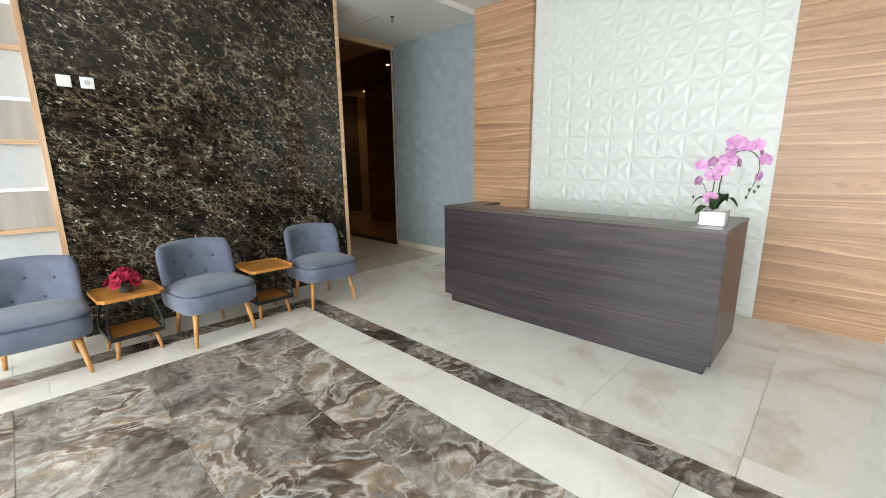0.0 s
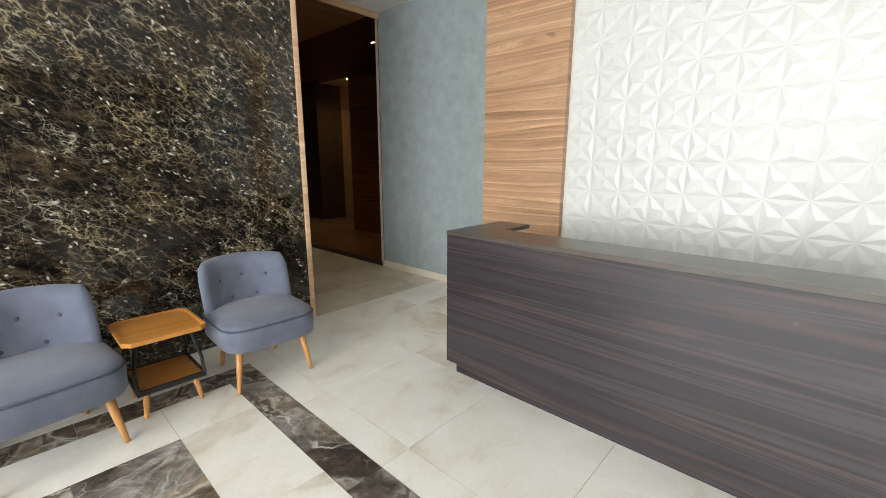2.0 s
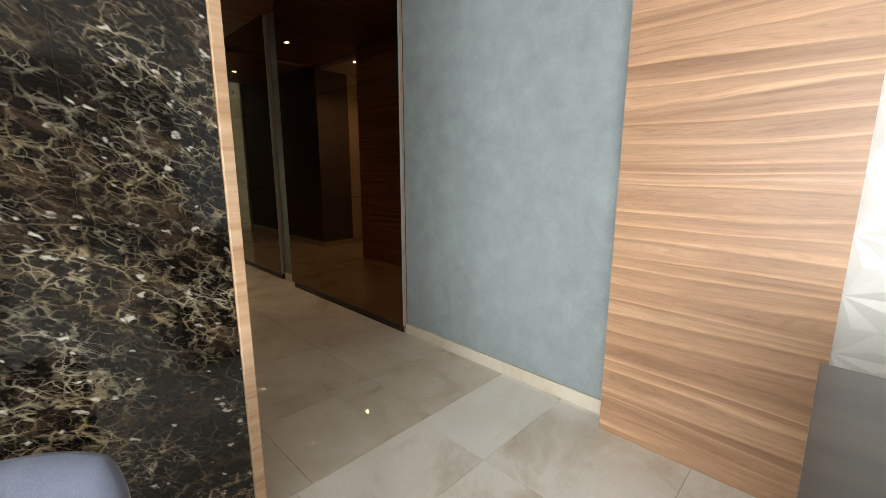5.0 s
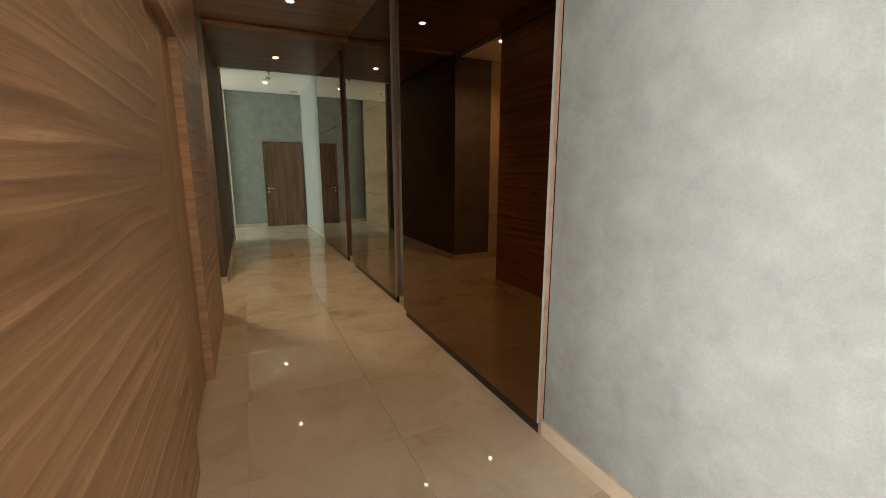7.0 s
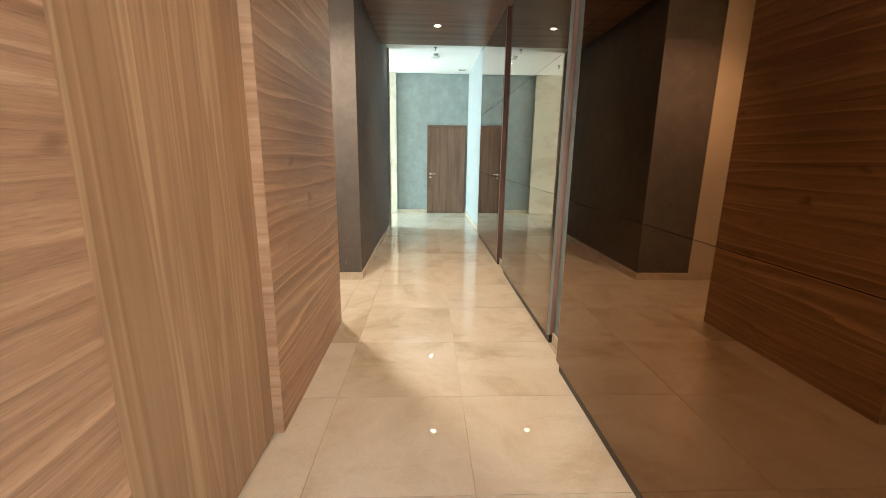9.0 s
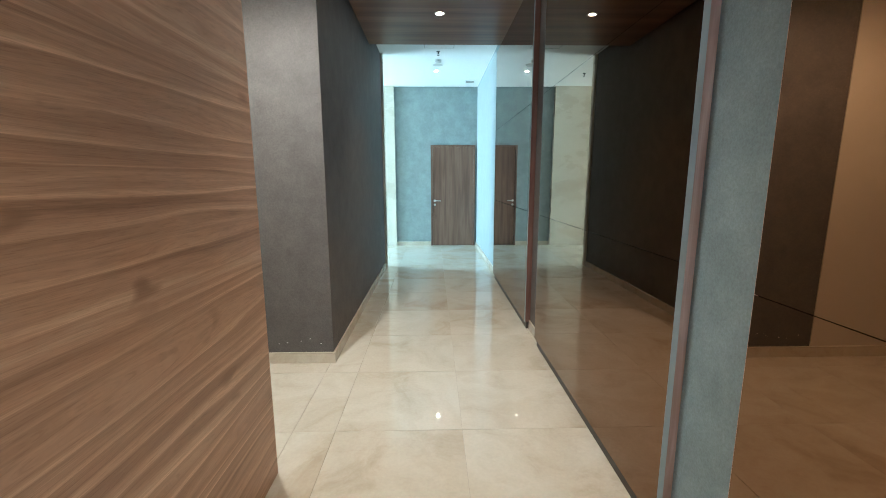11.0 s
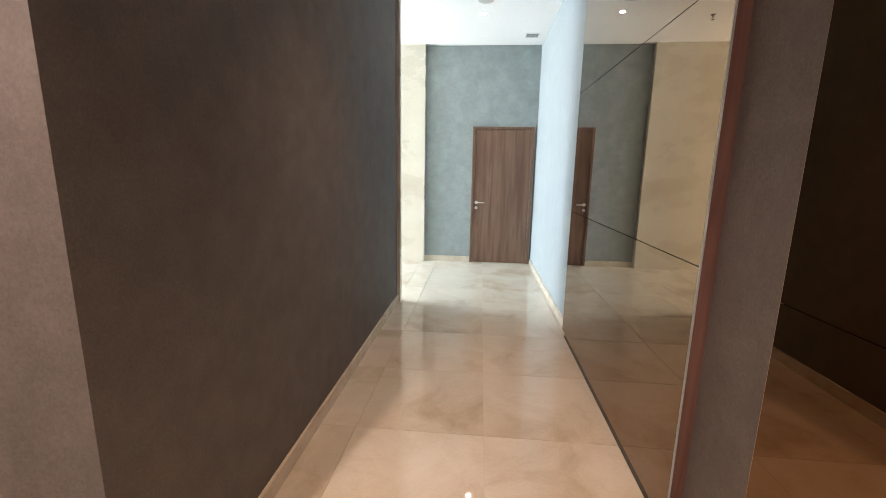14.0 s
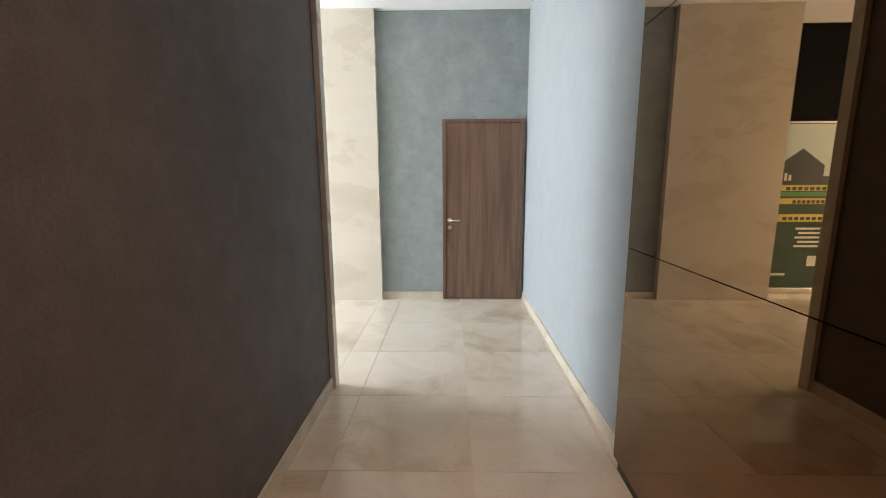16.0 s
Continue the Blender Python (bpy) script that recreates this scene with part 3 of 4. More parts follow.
def relief_panel(ny, nz, cell, cell_z, depth):
    """Facets: a valley along every cell edge, raised points beside it, a dip at the middle."""
    bm = bmesh.new()
    for iy in range(ny):
        for iz in range(nz):
            y0, z0 = iy * cell, iz * cell_z
            c = [bm.verts.new((0, y0 + a * cell, z0 + b * cell_z)) for a, b in ((0, 0), (1, 0), (1, 1), (0, 1))]
            mid = [bm.verts.new((-0.1 * depth, y0 + a * cell, z0 + b * cell_z)) for a, b in ((0.5, 0), (1, 0.5), (0.5, 1), (0, 0.5))]
            s = [bm.verts.new((-depth, y0 + a * cell, z0 + b * cell_z)) for a, b in ((0.5, 0.17), (0.83, 0.5), (0.5, 0.83), (0.17, 0.5))]
            o = bm.verts.new((-0.55 * depth, y0 + 0.5 * cell, z0 + 0.5 * cell_z))
            for k in range(4):
                a, b = c[k], c[(k + 1) % 4]
                bm.faces.new((a, mid[k], s[k]))
                bm.faces.new((mid[k], b, s[k]))
                bm.faces.new((a, s[k], o))
                bm.faces.new((s[k], b, o))
    bmesh.ops.remove_doubles(bm, verts=bm.verts, dist=0.0002)
    return bm


CELL, CELL_Z = 0.2259, 0.2255
tpl = None
for iy in range(5):
    for iz in range(7):
        if tpl is None:
            tpl = part("relief_panel", relief_panel(2, 2, CELL, CELL_Z, 0.0092), M_relief, relief)
            ob = tpl
        else:
            ob = new("relief_panel", tpl.data)
            ob.parent = relief
        ob.location = (RX - 0.001, -3.82 + iy * 2 * CELL, 3.159 - (iz + 1) * 2 * CELL_Z)

# mirror slabs, set proud of the side wall, on dark plinths, with darkened wall between
# near end, far end, face, depth of the glass edge, edge materials
SLABS = ((PY0, 3.0, MX, 0.014, M_glass_edge, M_lip_jamb), (3.405, 5.335, MX2, 0.022, M_glass_edge, M_lip_slab), (5.725, 7.785, MX2, 0.008, M_glass_edge, M_lip_red))
for a, b, fx, ge, edge_mat, lip_mat in SLABS:
    slab = tagged(new("mirror_panel"), "tall bronze-tinted mirror on a wood-edged panel", "mirror", "mirrors along the corridor", "structure")
    part("panel_core", one_box(fx + 0.008, 0.0, a + 0.004, b - 0.004, 0.07, CZ), M_void, slab)
    for z0, z1 in ((0.072, 1.118), (1.12 if a < 4 else 1.1215, 2.053), (2.055 if a < 4 else 2.0565, CZ - 0.002)):
        part("mirror_glass", one_box(fx, fx + 0.006, a + 0.002, b - 0.002, z0, z1), M_mirror, slab, "bronze-tinted mirror glass")
    back = GX - 0.002 if a < 2 else -0.001
    part("lipping", one_box(fx + ge + 0.0005, back, a, a + 0.0035, 0.07 if a > 2 else 0.0, CZ - 0.001), lip_mat, slab, "wood lipping of the panel edge")
    part("glass_edge", one_box(fx + 0.0002, fx + ge, a + 0.0005, a + 0.0018, 0.07, CZ - 0.001), edge_mat, slab, "edge strip of the mirror glass")
    part("far_edge", one_box(fx + 0.0002, -0.001, b - 0.0018, b - 0.0005, 0.07, CZ - 0.001), lip_mat, slab, "wood lipping of the panel edge")
    part("plinth", one_box(fx + 0.02, 0.0, a + 0.01, b - 0.01, 0.0, 0.069), M_dark_plinth, slab, "dark recessed plinth")
# side wall in the slots, its shade given by darker wallcovering colours
for a, b in ((3.001, 3.404), (5.336, 5.724)):
    structure("wall_between", one_box(-0.006, 0.0, a, b, 0.0, CZ), M_grey_shaded if a < 4 else M_charcoal, "grey wallcovering in the slot between two mirrors, coloured darker for its shade", "wall")
    structure("baseboard_slot", one_box(-0.02, -0.0065, a + 0.002, b - 0.002, 0.0, 0.085), M_base, "cream stone skirting", "baseboard")
structure("trim_portal_head", one_box(WX, GX - 0.002, PY0 - 0.025, PY0 - 0.0005, CZ - 0.06, CZ + 0.009), M_oak_trim_x, "pale oak lipping along the ceiling edge", "trim")
# added black strip: the gap's shade as colour
structure("trim_portal_gap", one_box(GX + 0.02, 0.0, PY0 - 0.0045, PY0 - 0.0005, 0.0, CZ), M_void, "black strip standing for the shade in the gap beside the jamb", "trim")
structure("trim_ceiling_bead", tube(bmesh.new(), [(LX, 5.15, CZ - 0.015), (MX2, 5.13, CZ - 0.015)], 0.04, 14), M_bead, "rounded brown wood bead across the ceiling", "trim")

# skirtings
structure("baseboard_lobby", one_box(GX - 0.016, GX, -0.741, PY0 - 0.006, 0.0, 0.085), M_base, "cream stone skirting", "baseboard")
structure("baseboard_hall_side", one_box(-0.016, 0.0, 7.79, 10.734, 0.0, 0.085), M_base, "cream stone skirting", "baseboard")
structure("baseboard_charcoal", one_box(LX, LX + 0.016, 5.054, 8.55, 0.0, 0.085), M_base, "cream stone skirting", "baseboard")
structure("baseboard_return", one_box(-4.4, LX + 0.016, 5.036, 5.053, 0.0, 0.085), M_base, "cream stone skirting", "baseboard")
structure("baseboard_end", one_box(-1.70, -0.97, 10.762, 10.78, 0.0, 0.085), M_base, "cream stone skirting", "baseboard")
structure("baseboard_lobby_far", box(one_box(-0.022, 0.0, -7.9, -4.622, 0.0, 0.1), -0.014, 0.0, -7.9, -4.622, 0.1, 0.165), M_plastic, "white skirting", "baseboard")
# charcoal return and cream cladding in the passage mouth
structure("wall_return", one_box(-2.31, LX, 5.054, 5.07, 0.0, 3.2), M_charcoal, "charcoal wallcovering on the passage corner", "wall")
rnd = random.Random(3)
for k in range(6):
    cx, cz = -2.2 + 0.08 * k + rnd.uniform(-0.02, 0.02), 0.17 + rnd.uniform(-0.02, 0.03)
    bm = bmesh.new()
    bmesh.ops.create_icosphere(bm, subdivisions=1, radius=0.006, matrix=Matrix.Translation((cx, 5.0535, cz)) @ Matrix.Diagonal((rnd.uniform(0.5, 1.1), 0.12, rnd.uniform(0.4, 0.8), 1)))
    part("scuff_mark", bm, M_white, bpy.data.objects["wall_return"], "small pale chip in the wallcovering")
structure("wall_cream_passage", one_box(-4.4, -2.312, 5.05, 5.09, 0.0, 3.2), M_cream_plain, "beige stone cladding lit by a downlight", "wall")
structure("trim_charcoal_end", one_box(LX - 0.24, LX + 0.035, 8.555, 8.63, 0.0, 3.262), M_cream, "cream stone edge at the end of the charcoal wall", "trim")
structure("wall_end_cream", one_box(-3.0, -1.70, 10.70, 10.78, 0.0, 3.262), M_cream, "cream stone cladding on the end wall", "wall")
structure("wall_hall_glazed", one_box(-6.4, -6.35, 8.5, 8.7, 0.0, 3.3), M_white, "white post beside the hall glazing", "wall")
# blackened so that the darkness behind the banner is in the colour
structure("wall_hall_rear", one_box(-6.4, -3.0, 11.3, 11.5, -0.2, 3.5), M_void, "rear wall of the far hall, blackened to stand for the dark there", "wall")

# end door
door_b = tagged(new("door_2"), "shut brown wood-veneer door with upright grain in the end wall", "door", kind="structure")
part("door_leaf", one_box(-0.925, -0.077, 10.745, 10.785, 0.008, 2.065, bevel=0.002), M_door, door_b)
for a in ((-0.966, -0.927, 10.735, 10.80, 0.0, 2.105), (-0.075, -0.036, 10.735, 10.80, 0.0, 2.105), (-0.926, -0.076, 10.735, 10.80, 2.067, 2.105)):
    part("door_frame", one_box(*a, bevel=0.002), M_door, door_b)
bm = tube(bmesh.new(), [(-0.885, 10.744, 0.96), (-0.885, 10.69, 0.96)], 0.011)
tube(bm, [(-0.885, 10.695, 0.96), (-0.76, 10.69, 0.96)], 0.009)
handle = part("door_handle", bm, M_steel, door_b, "steel lever handle", smooth=True)
bm = tube(bmesh.new(), [(-0.885, 10.745, 0.96), (-0.885, 10.738, 0.96)], 0.026, 20)
part("rosette", bm, M_steel, door_b, "round steel rosette")
bm = tube(bmesh.new(), [(-0.885, 10.745, 0.875), (-0.885, 10.736, 0.875)], 0.024, 20)
part("lock_rosette", bm, M_steel, door_b, "round steel lock cover")

# glazed front and side of the lobby and glazed end of the far hall: frames and panes


def glazing(name, label, x0, y0, x1, y1, n, top):
    """A storey-high glazed screen from (x0, y0) to (x1, y1) with n bays."""
    win = tagged(new(name), label, "window", kind="structure")
    along = Vector((x1 - x0, y1 - y0, 0))
    side = Vector((-along.y, along.x, 0)).normalized() * 0.03
    for i in range(n + 1):
        c = Vector((x0, y0, 0)) + along * i / n
        part("window_frame", one_box(c.x - 0.03, c.x + 0.03, c.y - 0.03, c.y + 0.03, 0.06, top - 0.06), M_black, win)
    for za, zb in ((0.0, 0.06), (top - 0.06, top)):
        part("window_frame", one_box(min(x0, x1) - 0.03, max(x0, x1) + 0.03, min(y0, y1) - 0.03, max(y0, y1) + 0.03, za, zb), M_black, win)
    for i in range(n):
        a = Vector((x0, y0, 0)) + along * (i / n) + along.normalized() * 0.032
        b = Vector((x0, y0, 0)) + along * ((i + 1) / n) - along.normalized() * 0.032
        pane = part("pane", one_box(min(a.x, b.x) - abs(side.x) * 0.1, max(a.x, b.x) + abs(side.x) * 0.1, min(a.y, b.y) - abs(side.y) * 0.1, max(a.y, b.y) + abs(side.y) * 0.1, 0.062, top - 0.062), M_glass, win)
        pane.visible_shadow = False


structure("wall_lobby_front", one_box(-8.5, 0.0, -8.2, -8.0, -0.2, 3.5), M_charcoal, "plain dark wall closing the lobby", "wall")
glazing("window_1", "black-framed glazed side of the lobby", -8.45, -8.0, -8.45, 0.0, 6, 3.15)
glazing("window_2", "black-framed glazed end of the far hall", -6.45, 8.6, -6.45, 11.3, 2, 3.28)
structure("ground", one_box(-300, 300, -300, 300, -0.4, -0.21), M_grout, "plain paved ground outside", "ground")

# ---- things in the lobby ----


def reception_desk():
    d = base_empty("reception_desk", -1.3, -2.65, 0, "dark wenge-laminate reception desk with a wide top", "desk")
    m = Matrix.Translation((1.3, 2.65, 0))

    def p(name, bm, mat, label=""):
        bm.transform(m)
        return part(name, bm, mat, d, label)

    p("front_panel", one_box(-1.605, -1.575, -3.788, -1.534, 0.085, 0.92, bevel=0.002), M_desk)
    p("end_panel", one_box(-1.574, -1.05, -1.563, -1.535, 0.085, 0.92, bevel=0.002), M_desk)
    p("end_panel", one_box(-1.574, -0.88, -3.787, -3.758, 0.085, 0.92, bevel=0.002), M_desk)
    bm = bmesh.new()
    box(bm, -1.607, -1.335, -3.79, -1.532, 0.92, 0.944)
    box(bm, -1.335, -1.04, -1.772, -1.532, 0.92, 0.944)
    box(bm, -1.335, -0.875, -3.79, -3.55, 0.92, 0.944)
    p("top", bm, M_desk_top, "dark satin laminate top")
    p("inner_panel", one_box(-1.36, -1.335, -3.757, -1.564, 0.085, 0.919), M_desk)
    p("lock", tube(bmesh.new(), [(-1.6055, -3.19, 0.80), (-1.609, -3.19, 0.80)], 0.007, 14), M_dark_plinth, "small dark metal lock")
    p("toe_kick", one_box(-1.556, -1.15, -3.745, -1.578, 0.0, 0.085), M_desk)
    return d


reception_desk()

def ring(n, hw, hd, power=3.6):
    """Points of a rounded rectangle."""
    pts = []
    for k in range(n):
        a = k * math.tau / n
        c, s = math.cos(a), math.sin(a)
        pts.append((hw * math.copysign(abs(c) ** (2 / power), c), hd * math.copysign(abs(s) ** (2 / power), s)))
    return pts


def lofted(bm, layers, n=40, power=3.6):
    """A closed body from layers of (half width, half depth, y shift, z)."""
    loops = [[bm.verts.new((x, y + dy, z)) for x, y in ring(n, hw, hd, power)] for hw, hd, dy, z in layers]
    for u, v in zip(loops, loops[1:]):
        for k in range(n):
            bm.faces.new((u[k], u[(k + 1) % n], v[(k + 1) % n], v[k]))
    bm.faces.new(loops[0][::-1])
    bm.faces.new(loops[-1])
    return bm


def back_point(u, v):
    """Middle surface of a curved chair back: u across, v upward."""
    a = u * radians(66 - 4 * v)
    r = 0.285 + 0.02 * v
    return Vector((r * math.sin(a) * 1.0, -0.045 + 0.06 * v + r * math.cos(a) * 0.92, 0.29 + 0.455 * v - 0.02 * v * u * u))


def tub_chair():
    ch = base_empty("tub_chair", -2.407, -0.597, 0, "blue-grey fabric tub chair with buttoned back and wooden legs", "chair", "tub chairs along the marble wall", -2.5)
    seat = lofted(bmesh.new(), [(0.245, 0.25, -0.015, 0.262), (0.272, 0.275, -0.015, 0.268), (0.282, 0.284, -0.015, 0.285), (0.287, 0.288, -0.015, 0.36), (0.284, 0.285, -0.015, 0.398), (0.276, 0.278, -0.015, 0.404), (0.281, 0.282, -0.015, 0.41), (0.275, 0.276, -0.015, 0.424), (0.245, 0.247, -0.015, 0.438), (0.16, 0.16, -0.015, 0.447), (0.03, 0.03, -0.015, 0.45)], 48, 4.8)
    seat_ob = part("seat", seat, M_fabric, ch, smooth=True)
    pts = [(x, y - 0.015, 0.405) for x, y in ring(48, 0.284, 0.286, 4.8)]
    part("piping", tube(bmesh.new(), pts + pts[:1], 0.0045, 6), M_fabric_dark, seat_ob, "dark piping round the seat", smooth=True)
    bm = bmesh.new()
    nu, nv = 33, 17
    grids = []
    for side in (-1, 1):
        rows = []
        for j in range(nv):
            row = []
            for i in range(nu):
                u, v = -1 + 2 * i / (nu - 1), j / (nv - 1)
                # rounded upper corners
                uu = u * (1 - 0.13 * max(0.0, (v - 0.72) / 0.28) ** 2.5)
                p = back_point(uu, v)
                e = 1e-3
                nrm = (back_point(uu + e, v) - p).cross(back_point(uu, v + e) - p).normalized()
                edge = max(0.0, 1 - abs(u) ** 7) * max(0.0, 1 - abs(2 * v - 1) ** 9)
                t = 0.008 + 0.032 * edge ** 0.5
                if side < 0:
                    for bu, bv in BUTTONS:
                        d2 = ((u - bu) * 0.31) ** 2 + ((v - bv) * 0.45) ** 2
                        t -= 0.014 * math.exp(-d2 / 0.0009)
                row.append(bm.verts.new(p + nrm * t * side * -1))
            rows.append(row)
        grids.append(rows)
    a, b = grids
    for rows in (a, b):
        for j in range(nv - 1):
            for i in range(nu - 1):
                bm.faces.new((rows[j][i], rows[j][i + 1], rows[j + 1][i + 1], rows[j + 1][i]))
    for i in range(nu - 1):
        bm.faces.new((a[0][i], a[0][i + 1], b[0][i + 1], b[0][i]))
        bm.faces.new((a[-1][i], a[-1][i + 1], b[-1][i + 1], b[-1][i]))
    for j in range(nv - 1):
        bm.faces.new((a[j][0], a[j + 1][0], b[j + 1][0], b[j][0]))
        bm.faces.new((a[j][-1], a[j + 1][-1], b[j + 1][-1], b[j][-1]))
    back = part("backrest", bm, M_fabric, ch, smooth=True)
    for bu, bv in BUTTONS:
        p = back_point(bu, bv)
        e = 1e-3
        nrm = (back_point(bu + e, bv) - p).cross(back_point(bu, bv + e) - p).normalized()
        q = p + nrm * 0.027
        bb = disc_stack(bmesh.new(), [(0.010, -0.003), (0.012, 0.0), (0.010, 0.004), (0.004, 0.0065)], 12)
        bb.transform(Matrix.Translation(q) @ nrm.to_track_quat("Z", "Y").to_matrix().to_4x4())
        part("button", bb, M_fabric_dark, back, "covered button", smooth=True)
    for x0, y0, x1, y1 in ((-0.19, -0.19, -0.228, -0.23), (0.19, -0.19, 0.228, -0.23), (-0.16, 0.17, -0.183, 0.235), (0.16, 0.17, 0.183, 0.235)):
        part("leg", tube(bmesh.new(), [(x0, y0, 0.27), (x1, y1, 0.0)], 0.023, 14, 0.012), M_leg, ch, "tapered orange-brown wooden leg", smooth=True)
    return ch


BUTTONS = ((-0.52, 0.66), (0.0, 0.68), (0.52, 0.66), (-0.27, 0.38), (0.27, 0.38))
chair = tub_chair()
copy_thing(chair, pose(-3.444, -0.652, 0, 0, 0, 6.8))
copy_thing(chair, pose(-4.458, -0.555, 0, 0, 0, -1.0))


def octagon(hw, hd, c):
    return [(-hw + c, -hd), (hw - c, -hd), (hw, -hd + c), (hw, hd - c), (hw - c, hd), (-hw + c, hd), (-hw, hd - c), (-hw, -hd + c)]


def plate(bm, outline, z0, z1):
    lo = [bm.verts.new((x, y, z0)) for x, y in outline]
    hi = [bm.verts.new((x, y, z1)) for x, y in outline]
    n = len(outline)
    for k in range(n):
        bm.faces.new((lo[k], lo[(k + 1) % n], hi[(k + 1) % n], hi[k]))
    bm.faces.new(lo[::-1])
    bm.faces.new(hi)
    return bm


def side_table():
    t = base_empty("side_table", -2.943, -0.545, 0, "two-tier side table with orange wooden tray tops and black frame", "side table", "side tables between the chairs")
    top = part("top", plate(bmesh.new(), octagon(0.188, 0.203, 0.035), 0.436, 0.447), M_table, t)
    bm = bmesh.new()
    o, i = octagon(0.195, 0.21, 0.036), octagon(0.180, 0.195, 0.033)
    vs = [[bm.verts.new((x, y, z)) for x, y in loop] for loop, z in ((o, 0.458), (o, 0.434), (i, 0.4475), (i, 0.456))]
    for k in range(8):
        m = (k + 1) % 8
        bm.faces.new((vs[0][k], vs[0][m], vs[1][m], vs[1][k]))
        bm.faces.new((vs[0][k], vs[0][m], vs[3][m], vs[3][k]))
        bm.faces.new((vs[3][k], vs[3][m], vs[2][m], vs[2][k]))
    loose = [v for v in bm.verts if not v.link_faces]
    bmesh.ops.delete(bm, geom=loose, context="VERTS")
    part("rim", bm, M_table, top, "raised mitred tray rim")
    part("shelf", plate(bmesh.new(), octagon(0.15, 0.165, 0.012), 0.152, 0.164), M_table, t, "lower wooden shelf")
    bm = bmesh.new()
    for a, b, c, d in ((-0.165, 0.165, -0.18, -0.165), (-0.165, 0.165, 0.165, 0.18), (-0.165, -0.15, -0.165, 0.165), (0.15, 0.165, -0.165, 0.165)):
        box(bm, a, b, c, d, 0.145, 0.172)
    part("shelf_frame", bm, M_black, t, "black metal tray frame")
    for sx in (-1, 1):
        for sy in (-1, 1):
            part("upright", tube(bmesh.new(), [(sx * 0.125, sy * 0.10, 0.436), (sx * 0.16, sy * 0.145, 0.25), (sx * 0.158, sy * 0.172, 0.158)], 0.0095, 8), M_black, t, "black metal upright")
            part("foot", tube(bmesh.new(), [(sx * 0.115, sy * 0.125, 0.147), (sx * 0.135, sy * 0.15, 0.0)], 0.018, 12, 0.011), M_leg, t, "tapered wooden foot", smooth=True)
    return t


table = side_table()
copy_thing(table, pose(-3.957, -0.55, 0, 0, 0, 3))


def petal(bm, m, length, width, cup=0.15, seg=6):
    """A rounded, slightly cupped petal along local +y."""
    rows = []
    for j in range(seg + 1):
        v = j / seg
        w = width * math.sin(math.pi * (0.08 + 0.92 * v) ** 0.8) ** 0.6 * (1 if v < 1 else 0.25)
        rows.append([bm.verts.new(m @ Vector((w * s, length * v, cup * length * (v * v - 0.6 * (s * s) * 0.5)))) for s in (-1, -0.5, 0, 0.5, 1)])
    for u, v in zip(rows, rows[1:]):
        for k in range(4):
            bm.faces.new((u[k], u[k + 1], v[k + 1], v[k]))


